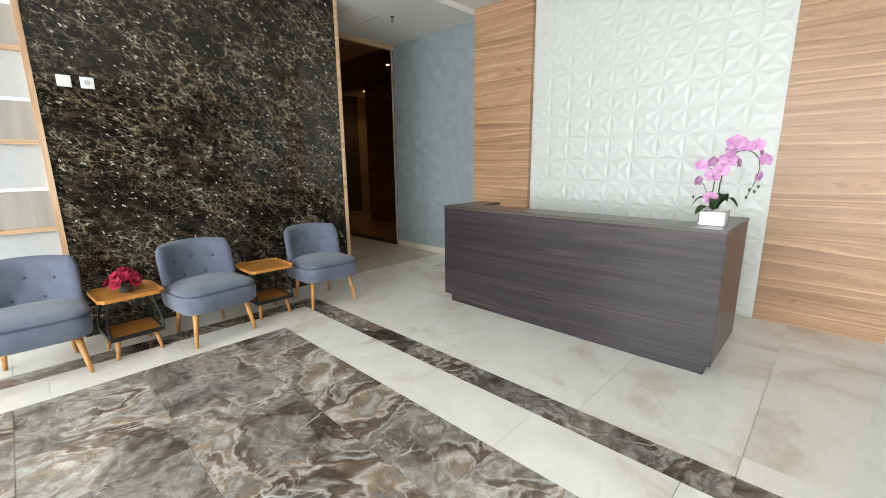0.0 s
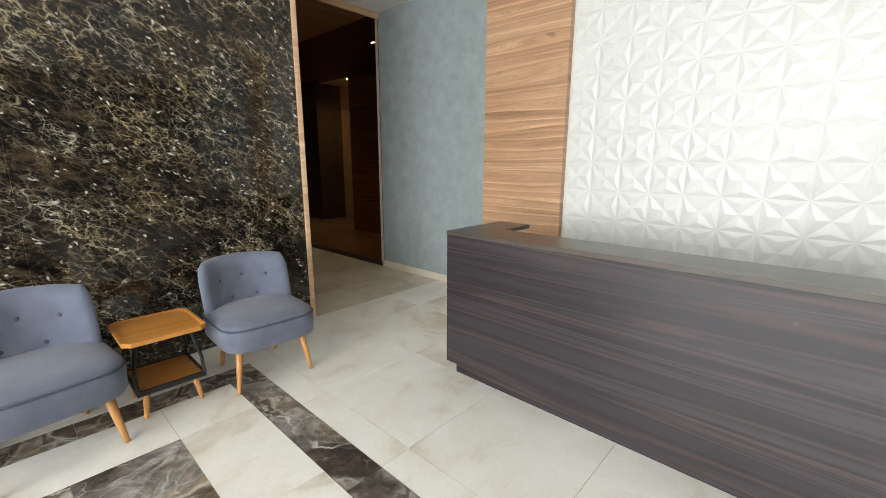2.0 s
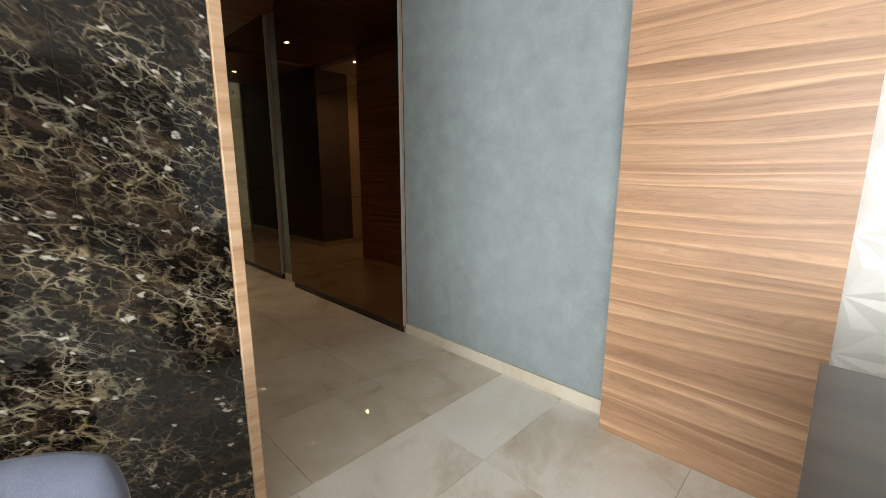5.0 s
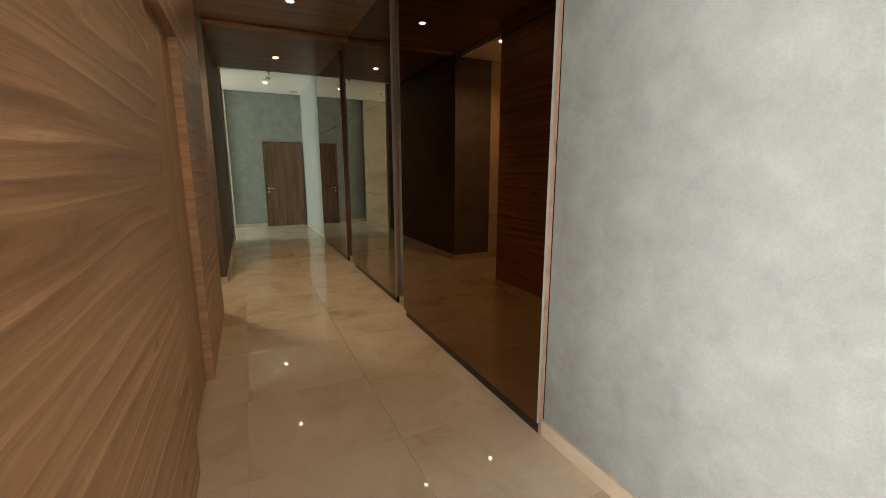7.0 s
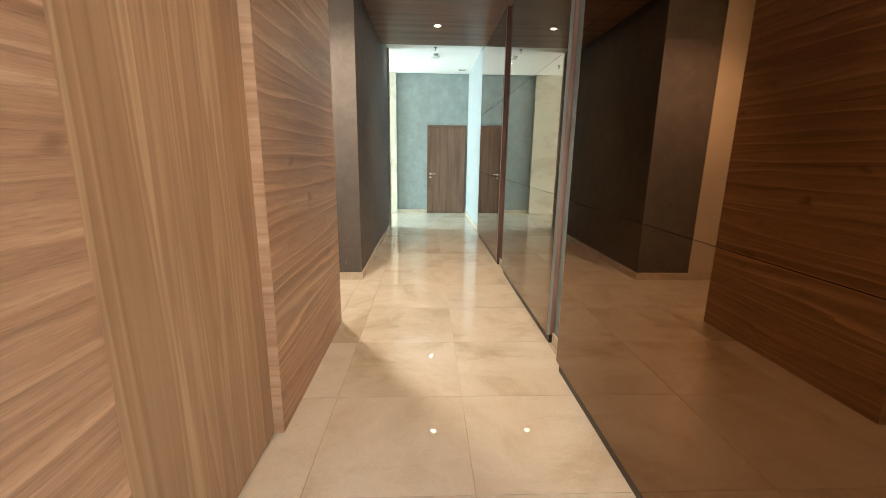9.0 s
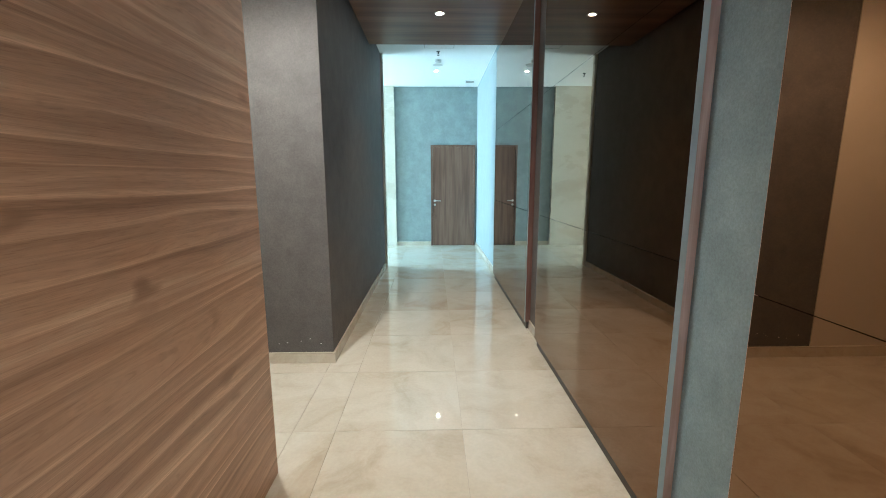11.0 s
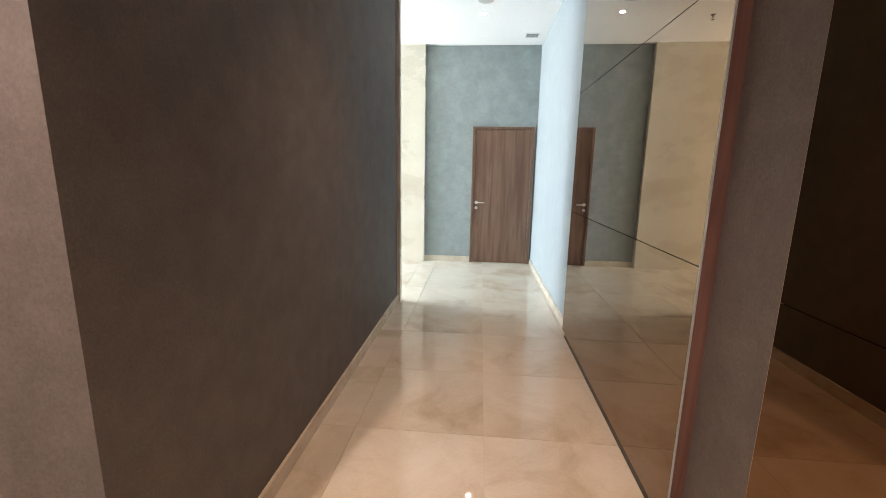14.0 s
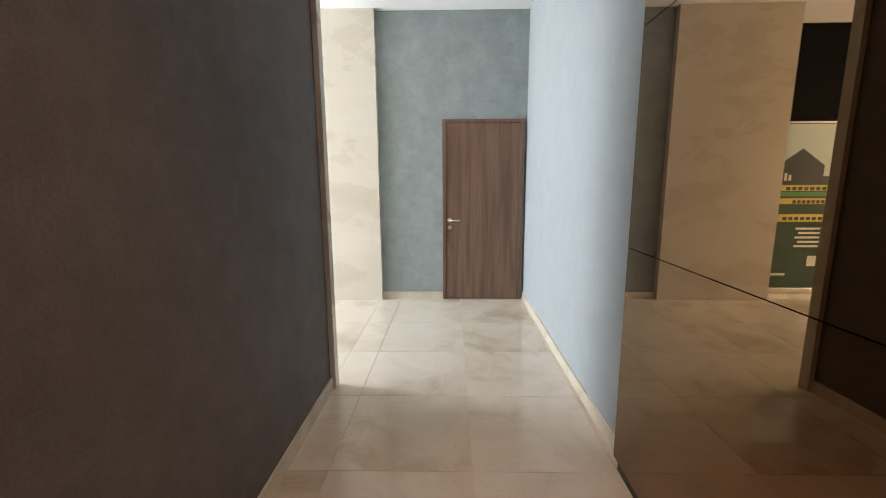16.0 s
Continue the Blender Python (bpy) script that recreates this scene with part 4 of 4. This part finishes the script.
def potted_orchid():
    rnd = random.Random(4)
    o = base_empty("potted_orchid", -1.41, -3.67, 0.944, "pink artificial orchid in a square mirrored glass pot on the desk", "potted plant")
    bm = one_box(-0.045, 0.045, -0.068, 0.068, 0.0, 0.085, bevel=0.006)
    pot = part("pot", bm, M_pot, o, "square silvered glass pot")
    part("glass_wall", one_box(-0.052, 0.052, -0.075, 0.075, 0.001, 0.096, bevel=0.006), M_glass, pot, "clear outer glass").visible_shadow = False
    bm = bmesh.new()
    for k in range(26):
        p = (rnd.uniform(-0.034, 0.034), rnd.uniform(-0.055, 0.055), 0.088 + rnd.uniform(0, 0.008))
        bmesh.ops.create_icosphere(bm, subdivisions=1, radius=rnd.uniform(0.006, 0.010), matrix=Matrix.Translation(p))
    part("pebbles", bm, M_moss, o, "pale pebbles in the pot", smooth=True)
    for turn, length, lift in ((75, 0.21, 0.05), (100, 0.17, 0.10), (-80, 0.22, 0.05), (-60, 0.15, 0.10), (160, 0.13, 0.10), (-110, 0.12, 0.12), (20, 0.12, 0.1)):
        bm = bmesh.new()
        rows = []
        for j in range(9):
            v = j / 8
            w = 0.029 * math.sin(math.pi * (0.12 + 0.86 * v)) ** 0.7 + 0.002
            y = length * v
            z = 0.09 + lift * math.sin(v * 2.2) - 0.05 * v * v
            rows.append([bm.verts.new((w * s, y, z + 0.008 * abs(s))) for s in (-1, 0, 1)])
        for u, v in zip(rows, rows[1:]):
            for k in range(2):
                bm.faces.new((u[k], u[k + 1], v[k + 1], v[k]))
        bmesh.ops.solidify(bm, geom=bm.faces[:], thickness=0.002)
        bm.transform(pose(0, 0, 0, 0, 0, turn))
        part("leaf", bm, M_leaf, o, "broad dark green leaf", smooth=True)
    # two flower stems: a low upright one and a tall one that arches over
    low = [(0, 0.012, 0.09), (0.0, 0.02, 0.2), (-0.01, 0.015, 0.29), (-0.015, 0.04, 0.345), (-0.02, 0.09, 0.36)]
    tall = [(0, -0.008, 0.09), (0.005, -0.012, 0.25), (0, -0.025, 0.36), (0.0, -0.06, 0.43), (-0.006, -0.095, 0.45), (-0.01, -0.13, 0.452), (-0.013, -0.165, 0.435), (-0.016, -0.19, 0.40), (-0.02, -0.20, 0.35), (-0.02, -0.19, 0.285), (-0.02, -0.175, 0.235), (-0.02, -0.155, 0.18)]
    third = [(0.01, 0.02, 0.09), (0.012, 0.045, 0.18), (0.005, 0.075, 0.25), (-0.01, 0.105, 0.275)]
    part("stem", tube(bmesh.new(), third, 0.003, 7, 0.002), M_stem, o, "thin green-brown stem", smooth=True)
    part("stem", tube(bmesh.new(), low, 0.004, 7, 0.002), M_stem, o, "thin green-brown stem", smooth=True)
    part("stem", tube(bmesh.new(), tall, 0.0045, 7, 0.002), M_stem, o, "thin green-brown stem", smooth=True)
    blooms = [(-0.03, 0.085, 0.365, 0.062, 15), (-0.04, 0.02, 0.305, 0.07, -5), (-0.035, 0.10, 0.27, 0.052, 55), (-0.045, 0.02, 0.17, 0.062, 0), (-0.05, -0.02, 0.335, 0.066, -20), (-0.04, -0.045, 0.395, 0.074, 10), (-0.03, 0.035, 0.385, 0.055, 40), (-0.035, -0.075, 0.495, 0.076, -5), (-0.03, -0.115, 0.475, 0.06, -25), (-0.02, -0.05, 0.445, 0.055, 30), (-0.03, -0.175, 0.475, 0.062, -35), (-0.03, -0.225, 0.395, 0.06, -45), (-0.03, -0.205, 0.30, 0.05, -60), (0.0, -0.09, 0.38, 0.055, 70), (-0.02, -0.195, 0.435, 0.05, 60)]
    for bx, by, bz, size, turn in blooms:
        face = pose(bx, by, bz, 0, 0, 0) @ pose(0, 0, 0, 90 + rnd.uniform(-16, 14), 0, -75 + turn + rnd.uniform(-12, 12))
        bm = bmesh.new()
        for k, (ang, ln, wd) in enumerate(((90, 0.98, 0.40), (-40, 0.95, 0.36), (220, 0.95, 0.36), (18, 1.0, 0.62), (162, 1.0, 0.62))):
            petal(bm, face @ pose(0, 0, 0.001 * k, 0, 0, ang - 90), size * ln * 0.72, size * wd * 0.72, 0.12)
        bloom = part("bloom", bm, M_petal, o, "pink five-petalled orchid bloom", smooth=True)
        bm = bmesh.new()
        petal(bm, face @ pose(0, 0, 0.006, 40, 0, 180), size * 0.3, size * 0.13, 0.4)
        part("lip", bm, M_lip, bloom, "deep pink lip", smooth=True)
    for p in ((-0.02, -0.155, 0.18), (-0.022, -0.165, 0.225), (-0.02, -0.205, 0.245), (-0.02, 0.118, 0.17), (-0.02, -0.19, 0.215)):
        bm = bmesh.new()
        bmesh.ops.create_icosphere(bm, subdivisions=2, radius=0.009, matrix=Matrix.Translation(p) @ Matrix.Diagonal((0.8, 0.8, 1.25, 1)))
        part("bud", bm, M_stem, o, "closed dark bud", smooth=True)
    return o


M_pot = Mat("silvered_white_pot", 0.12, 0.0, (0.74, 0.74, 0.76), coat=0.6).m
potted_orchid()


def rose_bowl():
    rnd = random.Random(9)
    r = base_empty("flower_pot", -3.955, -0.575, 0.4475, "small bunch of crimson fabric roses in a dark pot", "potted flowers")
    bm = disc_stack(bmesh.new(), [(0.028, 0.0), (0.034, 0.004), (0.043, 0.055), (0.045, 0.06), (0.04, 0.06), (0.038, 0.05)], 20)
    part("pot", bm, M_dark_plastic, r, "small dark plastic pot", smooth=True)
    spots = [(0, 0, 0.135)] + [(0.052 * math.cos(a), 0.052 * math.sin(a), 0.105) for a in (0.2, 1.3, 2.4, 3.5, 4.6, 5.6)] + [(0.085 * math.cos(a), 0.085 * math.sin(a), 0.072) for a in (0.6, 1.6, 2.9, 4.0, 5.2)]
    for x, y, z in spots:
        bm = bmesh.new()
        base = Matrix.Translation((x, y, z)) @ Vector((x, y, 0.05)).to_track_quat("Z", "Y").to_matrix().to_4x4()
        for ringno, (n, tilt, ln) in enumerate(((4, 12, 0.026), (5, 35, 0.034), (6, 62, 0.038))):
            for k in range(n):
                petal(bm, base @ pose(0, 0, -0.012, 0, 0, 360 / n * k + 25 * ringno + rnd.uniform(-9, 9)) @ pose(0, 0.004, 0, 90 - tilt, 0, 0), ln, ln * 0.42, -0.3, 4)
        part("rose", bm, M_rose, r, "crimson rose head", smooth=True)
    for k in range(5):
        a = k * 1.31
        bm = bmesh.new()
        petal(bm, pose(0.05 * math.cos(a), 0.05 * math.sin(a), 0.06, 0, 0, math.degrees(a) - 90) @ pose(0, 0, 0, 10, 0, 0), 0.055, 0.014, 0.1)
        part("leaf", bm, M_petal if k % 2 else M_leaf, r, "thin fabric leaf", smooth=True)
    return r


rose_bowl().scale = (1.2, 1.2, 1.25)


M_detector = Mat("grey_white_plastic", 0.45, color=(0.5, 0.5, 0.48)).m


def wall_socket(x, z, socket):
    s = base_empty("wall_socket" if socket else "wall_switch", x, -0.015, z, "white plastic wall socket on dark marble" if socket else "white plastic wall switch on dark marble", "socket" if socket else "switch")
    part("plate", one_box(-0.041, 0.041, -0.009, 0.0, -0.041, 0.041, bevel=0.003), M_plastic, s)
    if socket:
        bm = tube(bmesh.new(), [(0, -0.0085, 0), (0, -0.0115, 0)], 0.021, 24)
        well = part("socket_well", bm, M_detector, s, "round grey socket well")
        part("socket_ring", tube(bmesh.new(), [(0.021 * math.cos(a * math.tau / 24), -0.0105, 0.021 * math.sin(a * math.tau / 24)) for a in range(25)], 0.002, 6), M_plastic, well)
    else:
        part("rocker", one_box(-0.03, 0.03, -0.012, -0.009, -0.03, 0.03, bevel=0.0014), M_plastic, s)


wall_socket(-4.03, 1.955, False)
wall_socket(-3.898, 1.955, True)


def display_shelf():
    """Shelving let into the wall beside the marble."""
    s = base_empty("display_shelf", -5.3, 0.0, 0, "pale oak open shelving with whitewashed back, empty", "shelving")
    m = Matrix.Translation((5.3, 0, 0))

    def p(name, a, mat, label=""):
        bm = one_box(*a)
        bm.transform(m)
        part(name, bm, mat, s, label)

    p("upright", (-4.225, -4.19, -0.03, 0.02, 0.0, 3.14), M_oak_trim)
    p("upright", (-6.40, -6.365, -0.03, 0.02, 0.0, 3.14), M_oak_trim)
    for z in (0.27, 0.89, 1.515, 2.14, 2.76):
        p("shelf", (-6.364, -4.226, -0.025, 0.019, z - 0.016, z + 0.016), M_oak_trim_x, "pale oak shelf")
        p("rail", (-6.364, -4.226, 0.012, 0.0195, z + 0.28, z + 0.305), M_plastic, "thin white rail")
        p("back_board", (-6.364, -4.226, 0.011, 0.0155, z + 0.017, z + 0.279), M_shelf_back, "whitewashed wood back board")
    return s


display_shelf()


# ---- ceiling fittings ----
def downlight(x, y, z, group="downlights in the wood ceiling"):
    d = base_empty("downlight", x, y, z, "small round recessed downlight, lit", "downlight", group)
    bm = bmesh.new()
    ro, ri, n = 0.052, 0.038, 28
    a = [[bm.verts.new((r * math.cos(k * math.tau / n), r * math.sin(k * math.tau / n), zz)) for k in range(n)] for r, zz in ((ro, -0.0005), (ro - 0.003, -0.005), (ri, -0.005), (ri - 0.004, 0.0))]
    for u, v in zip(a, a[1:]):
        for k in range(n):
            bm.faces.new((u[k], u[(k + 1) % n], v[(k + 1) % n], v[k]))
    part("trim_ring", bm, M_plastic, d, "white trim ring", smooth=True)
    part("lamp", tube(bmesh.new(), [(0, 0, -0.0008), (0, 0, -0.003)], 0.026, 24), M_glow, d, "glowing warm lamp face")
    return d


lamp = downlight(-0.84, 1.95, CZ)
copy_thing(lamp, pose(-0.84, 4.22, CZ))
copy_thing(lamp, pose(-0.84, 6.52, CZ))
copy_thing(lamp, pose(-0.85, 9.55, 3.262))
copy_thing(lamp, pose(-1.92, 4.2, 3.0))


def sprinkler(x, y, z):
    s = base_empty("sprinkler", x, y, z, "dark fire sprinkler head under a white ceiling", "sprinkler", "ceiling sprinklers")
    part("cover", disc_stack(bmesh.new(), [(0.028, 0.0), (0.026, -0.006), (0.01, -0.010)], 20), M_dark_plastic, s)
    part("body", disc_stack(bmesh.new(), [(0.008, -0.008), (0.008, -0.028), (0.005, -0.034)], 12), M_dark_plastic, s)
    bm = tube(bmesh.new(), [(-0.008, 0, -0.028), (-0.014, 0, -0.042), (0, 0, -0.056)], 0.0025, 6)
    tube(bm, [(0.008, 0, -0.028), (0.014, 0, -0.042), (0, 0, -0.056)], 0.0025, 6)
    part("yoke", bm, M_dark_plastic, s)
    part("deflector", disc_stack(bmesh.new(), [(0.018, -0.056), (0.018, -0.058)], 12), M_dark_plastic, s)
    return s


sp = sprinkler(-0.9, -0.02, 3.075)
copy_thing(sp, pose(-0.83, 8.46, 3.262))
copy_thing(sp, pose(-1.905, 9.68, 3.262))


def smoke_detector(x, y, z):
    s = base_empty("smoke_detector", x, y, z, "round pale smoke detector under the white ceiling", "smoke detector", "ceiling detectors")
    part("base", disc_stack(bmesh.new(), [(0.055, 0.0), (0.055, -0.012), (0.05, -0.015)], 28), M_plastic, s, smooth=False)
    part("head", disc_stack(bmesh.new(), [(0.047, -0.015), (0.047, -0.03), (0.03, -0.042), (0.01, -0.044)], 28), M_detector, s, "ribbed detector head")
    return s


smoke_detector(-0.825, 8.9, 3.262)
sd = base_empty("ceiling_speaker", -0.83, 9.16, 3.262, "round flush ceiling speaker with pale grille", "speaker")
part("rim", disc_stack(bmesh.new(), [(0.095, 0.0), (0.095, -0.004), (0.085, -0.007)], 32), M_plastic, sd)
part("grille", disc_stack(bmesh.new(), [(0.083, -0.0072), (0.07, -0.010), (0.01, -0.012)], 32), M_detector, sd)


def air_grille(x, y, z):
    v = base_empty("air_grille", x, y, z, "small square slatted air grille in the white ceiling", "air grille")
    part("backing", one_box(-0.08, 0.08, -0.08, 0.08, -0.002, -0.0005), M_dark_plastic, v)
    for a in ((-0.095, 0.095, -0.095, -0.08), (-0.095, 0.095, 0.08, 0.095), (-0.095, -0.08, -0.08, 0.08), (0.08, 0.095, -0.08, 0.08)):
        part("frame", one_box(a[0], a[1], a[2], a[3], -0.008, 0.0), M_plastic, v)
    for k in range(4):
        part("slat", one_box(-0.08, 0.08, -0.066 + k * 0.038, -0.054 + k * 0.038, -0.007, -0.0022), M_detector, v)


air_grille(-0.195, 10.34, 3.262)


def access_panel(x, y, z, w):
    a = base_empty("access_panel", x, y, z, "square white access panel flush with the ceiling", "access panel", "ceiling access panels")
    part("panel", one_box(-w, w, -w, w, -0.003, 0.0), M_white, a)
    bm = bmesh.new()
    for q in ((-w - 0.014, w + 0.014, -w - 0.014, -w - 0.004), (-w - 0.014, w + 0.014, w + 0.004, w + 0.014), (-w - 0.014, -w - 0.004, -w - 0.004, w + 0.004), (w + 0.004, w + 0.014, -w - 0.004, w + 0.004)):
        box(bm, q[0], q[1], q[2], q[3], -0.004, 0.0)
    part("frame", bm, M_detector, a)


access_panel(-1.24, 0.26, 3.075, 0.2)
access_panel(-0.82, 8.08, 3.262, 0.2)


def banner_stand():
    b = base_empty("banner_stand", -3.45, 11.05, 0, "roll-up advertising banner, dark green with yellow strips", "banner stand")
    part("base", one_box(-0.44, 0.44, -0.06, 0.10, 0.0, 0.07, bevel=0.01), M_steel, b, "silver roll-up base")
    part("top_rail", one_box(-0.43, 0.43, -0.008, 0.012, 2.07, 2.09), M_steel, b, "thin silver top rail")
    part("pole", tube(bmesh.new(), [(0, 0.04, 0.07), (0, 0.012, 2.07)], 0.01, 10), M_steel, b)
    sheet = part("sheet", one_box(-0.425, 0.425, -0.002, 0.0, 0.07, 2.07), M_banner["green"], b, "printed vinyl sheet")

    def bar(col, x0, x1, z0, z1, layer=1):
        part("print_block", one_box(x0, x1, -0.002 - 0.0012 * layer, -0.0022, z0, z1), M_banner[col], sheet)

    bar("pale", -0.42, 0.42, 1.45, 2.06)
    bm = plate(bmesh.new(), [(-0.30, -1.36), (0.36, -1.36), (0.36, -1.50), (-0.02, -1.78), (-0.30, -1.58)], -0.0048, -0.0036)
    bm.transform(Matrix(((1, 0, 0, 0), (0, 0, 1, 0), (0, -1, 0, 0), (0, 0, 0, 1))))
    part("print_block", bm, M_banner["dark"], sheet)
    for k in range(5):
        bar("white", 0.08 + 0.05 * k, 0.11 + 0.05 * k, 1.40, 1.47 + 0.02 * (k % 2), 3)
    bar("yellow", -0.40, 0.36, 1.275, 1.345)
    bar("leaf", -0.40, 0.36, 1.21, 1.262)
    bar("yellow", -0.40, 0.20, 1.115, 1.185)
    bar("yellow", -0.40, 0.34, 0.90, 0.99)
    for k, (w_, z_) in enumerate(((0.5, 1.30), (0.4, 1.14), (0.5, 0.935))):
        for n in range(7):
            bar("dark", -0.36 + n * w_ / 7, -0.36 + (n + 0.72) * w_ / 7, z_ - 0.018, z_ + 0.022, 2)
    for k in range(5):
        bar("white", -0.36, -0.36 + 0.3 - 0.04 * (k % 2), 0.80 - k * 0.055, 0.825 - k * 0.055)
    for k in range(6):
        bar("white", 0.22, 0.36, 0.84 - k * 0.06, 0.875 - k * 0.06)
    bar("white", -0.36, -0.25, 0.34, 0.47)
    bar("white", 0.0, 0.2, 0.22, 0.25)


M_banner = {k: Mat("banner_" + k, 0.35, color=c).m for k, c in (("green", (0.012, 0.05, 0.022)), ("pale", (0.50, 0.62, 0.58)), ("dark", (0.02, 0.022, 0.025)), ("yellow", (0.62, 0.52, 0.06)), ("leaf", (0.05, 0.28, 0.07)), ("white", (0.65, 0.68, 0.64)))}
banner_stand()

# ---- floor pieces ----
GRID_X, GRID_Y, T = -0.76, 2.71, 0.72
tile_cache = {}
floor_ob = bpy.data.objects["floor"]


def floor_tile(name, x0, x1, y0, y1, mat, gap=0.0012):
    """One tile; alike tiles share a mesh."""
    w2, h2 = round((x1 - x0) / 2 - gap, 4), round((y1 - y0) / 2 - gap, 4)
    if w2 < 0.004 or h2 < 0.004:
        return
    key = (name, w2, h2, mat.name)
    if key not in tile_cache:
        tile_cache[key] = part(name, one_box(-w2, w2, -h2, h2, -0.006, 0.0), mat, floor_ob)
        ob = tile_cache[key]
    else:
        ob = new(name, tile_cache[key].data)
        ob.parent = floor_ob
    ob.location = ((x0 + x1) / 2, (y0 + y1) / 2, 0)


def lay(x0, x1, y0, y1, gx, gy, t, mats, name="floor_tile", long=0.0):
    """Fills a rectangle with tiles of a grid, cut at its edges; long gives the size along y where it differs."""
    ty = long or t
    i = math.floor((x0 - gx) / t + 1e-6)
    while gx + i * t < x1 - 1e-6:
        j = math.floor((y0 - gy) / ty + 1e-6)
        while gy + j * ty < y1 - 1e-6:
            m = mats[(i * 7 + j * 3 + (i * j) % 2) % len(mats)]
            floor_tile(name, max(x0, gx + i * t), min(x1, gx + (i + 1) * t), max(y0, gy + j * ty), min(y1, gy + (j + 1) * ty), m)
            j += 1
        i += 1


SX0, SX1, SY0, SY1 = -2.635, -2.445, -0.65, -0.465    # dark border strip
PX, PY = -3.008, -1.015                               # corner of the swirl-marble field
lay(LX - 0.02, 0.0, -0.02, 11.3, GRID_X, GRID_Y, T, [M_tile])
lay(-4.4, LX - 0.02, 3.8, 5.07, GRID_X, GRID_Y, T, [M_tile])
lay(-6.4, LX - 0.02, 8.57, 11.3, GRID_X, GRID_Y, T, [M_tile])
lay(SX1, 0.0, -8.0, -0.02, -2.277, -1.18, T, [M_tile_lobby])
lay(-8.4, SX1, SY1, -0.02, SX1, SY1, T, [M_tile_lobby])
lay(SX0, SX1, -8.0, SY1, SX0, SY1, T, [M_border], "border_tile")
lay(-8.4, SX0, SY0, SY1, SX0, SY0, T, [M_border], "border_tile")
lay(PX, SX0, -8.0, SY0, PX, PY, T, [M_tile_lobby])
lay(-8.4, PX, PY, SY0, PX, PY, T, [M_tile_lobby])
lay(-8.4, PX, -8.0, PY, -3.42, PY - 1.09, 0.593, M_swirl, "marble_tile", 1.09)
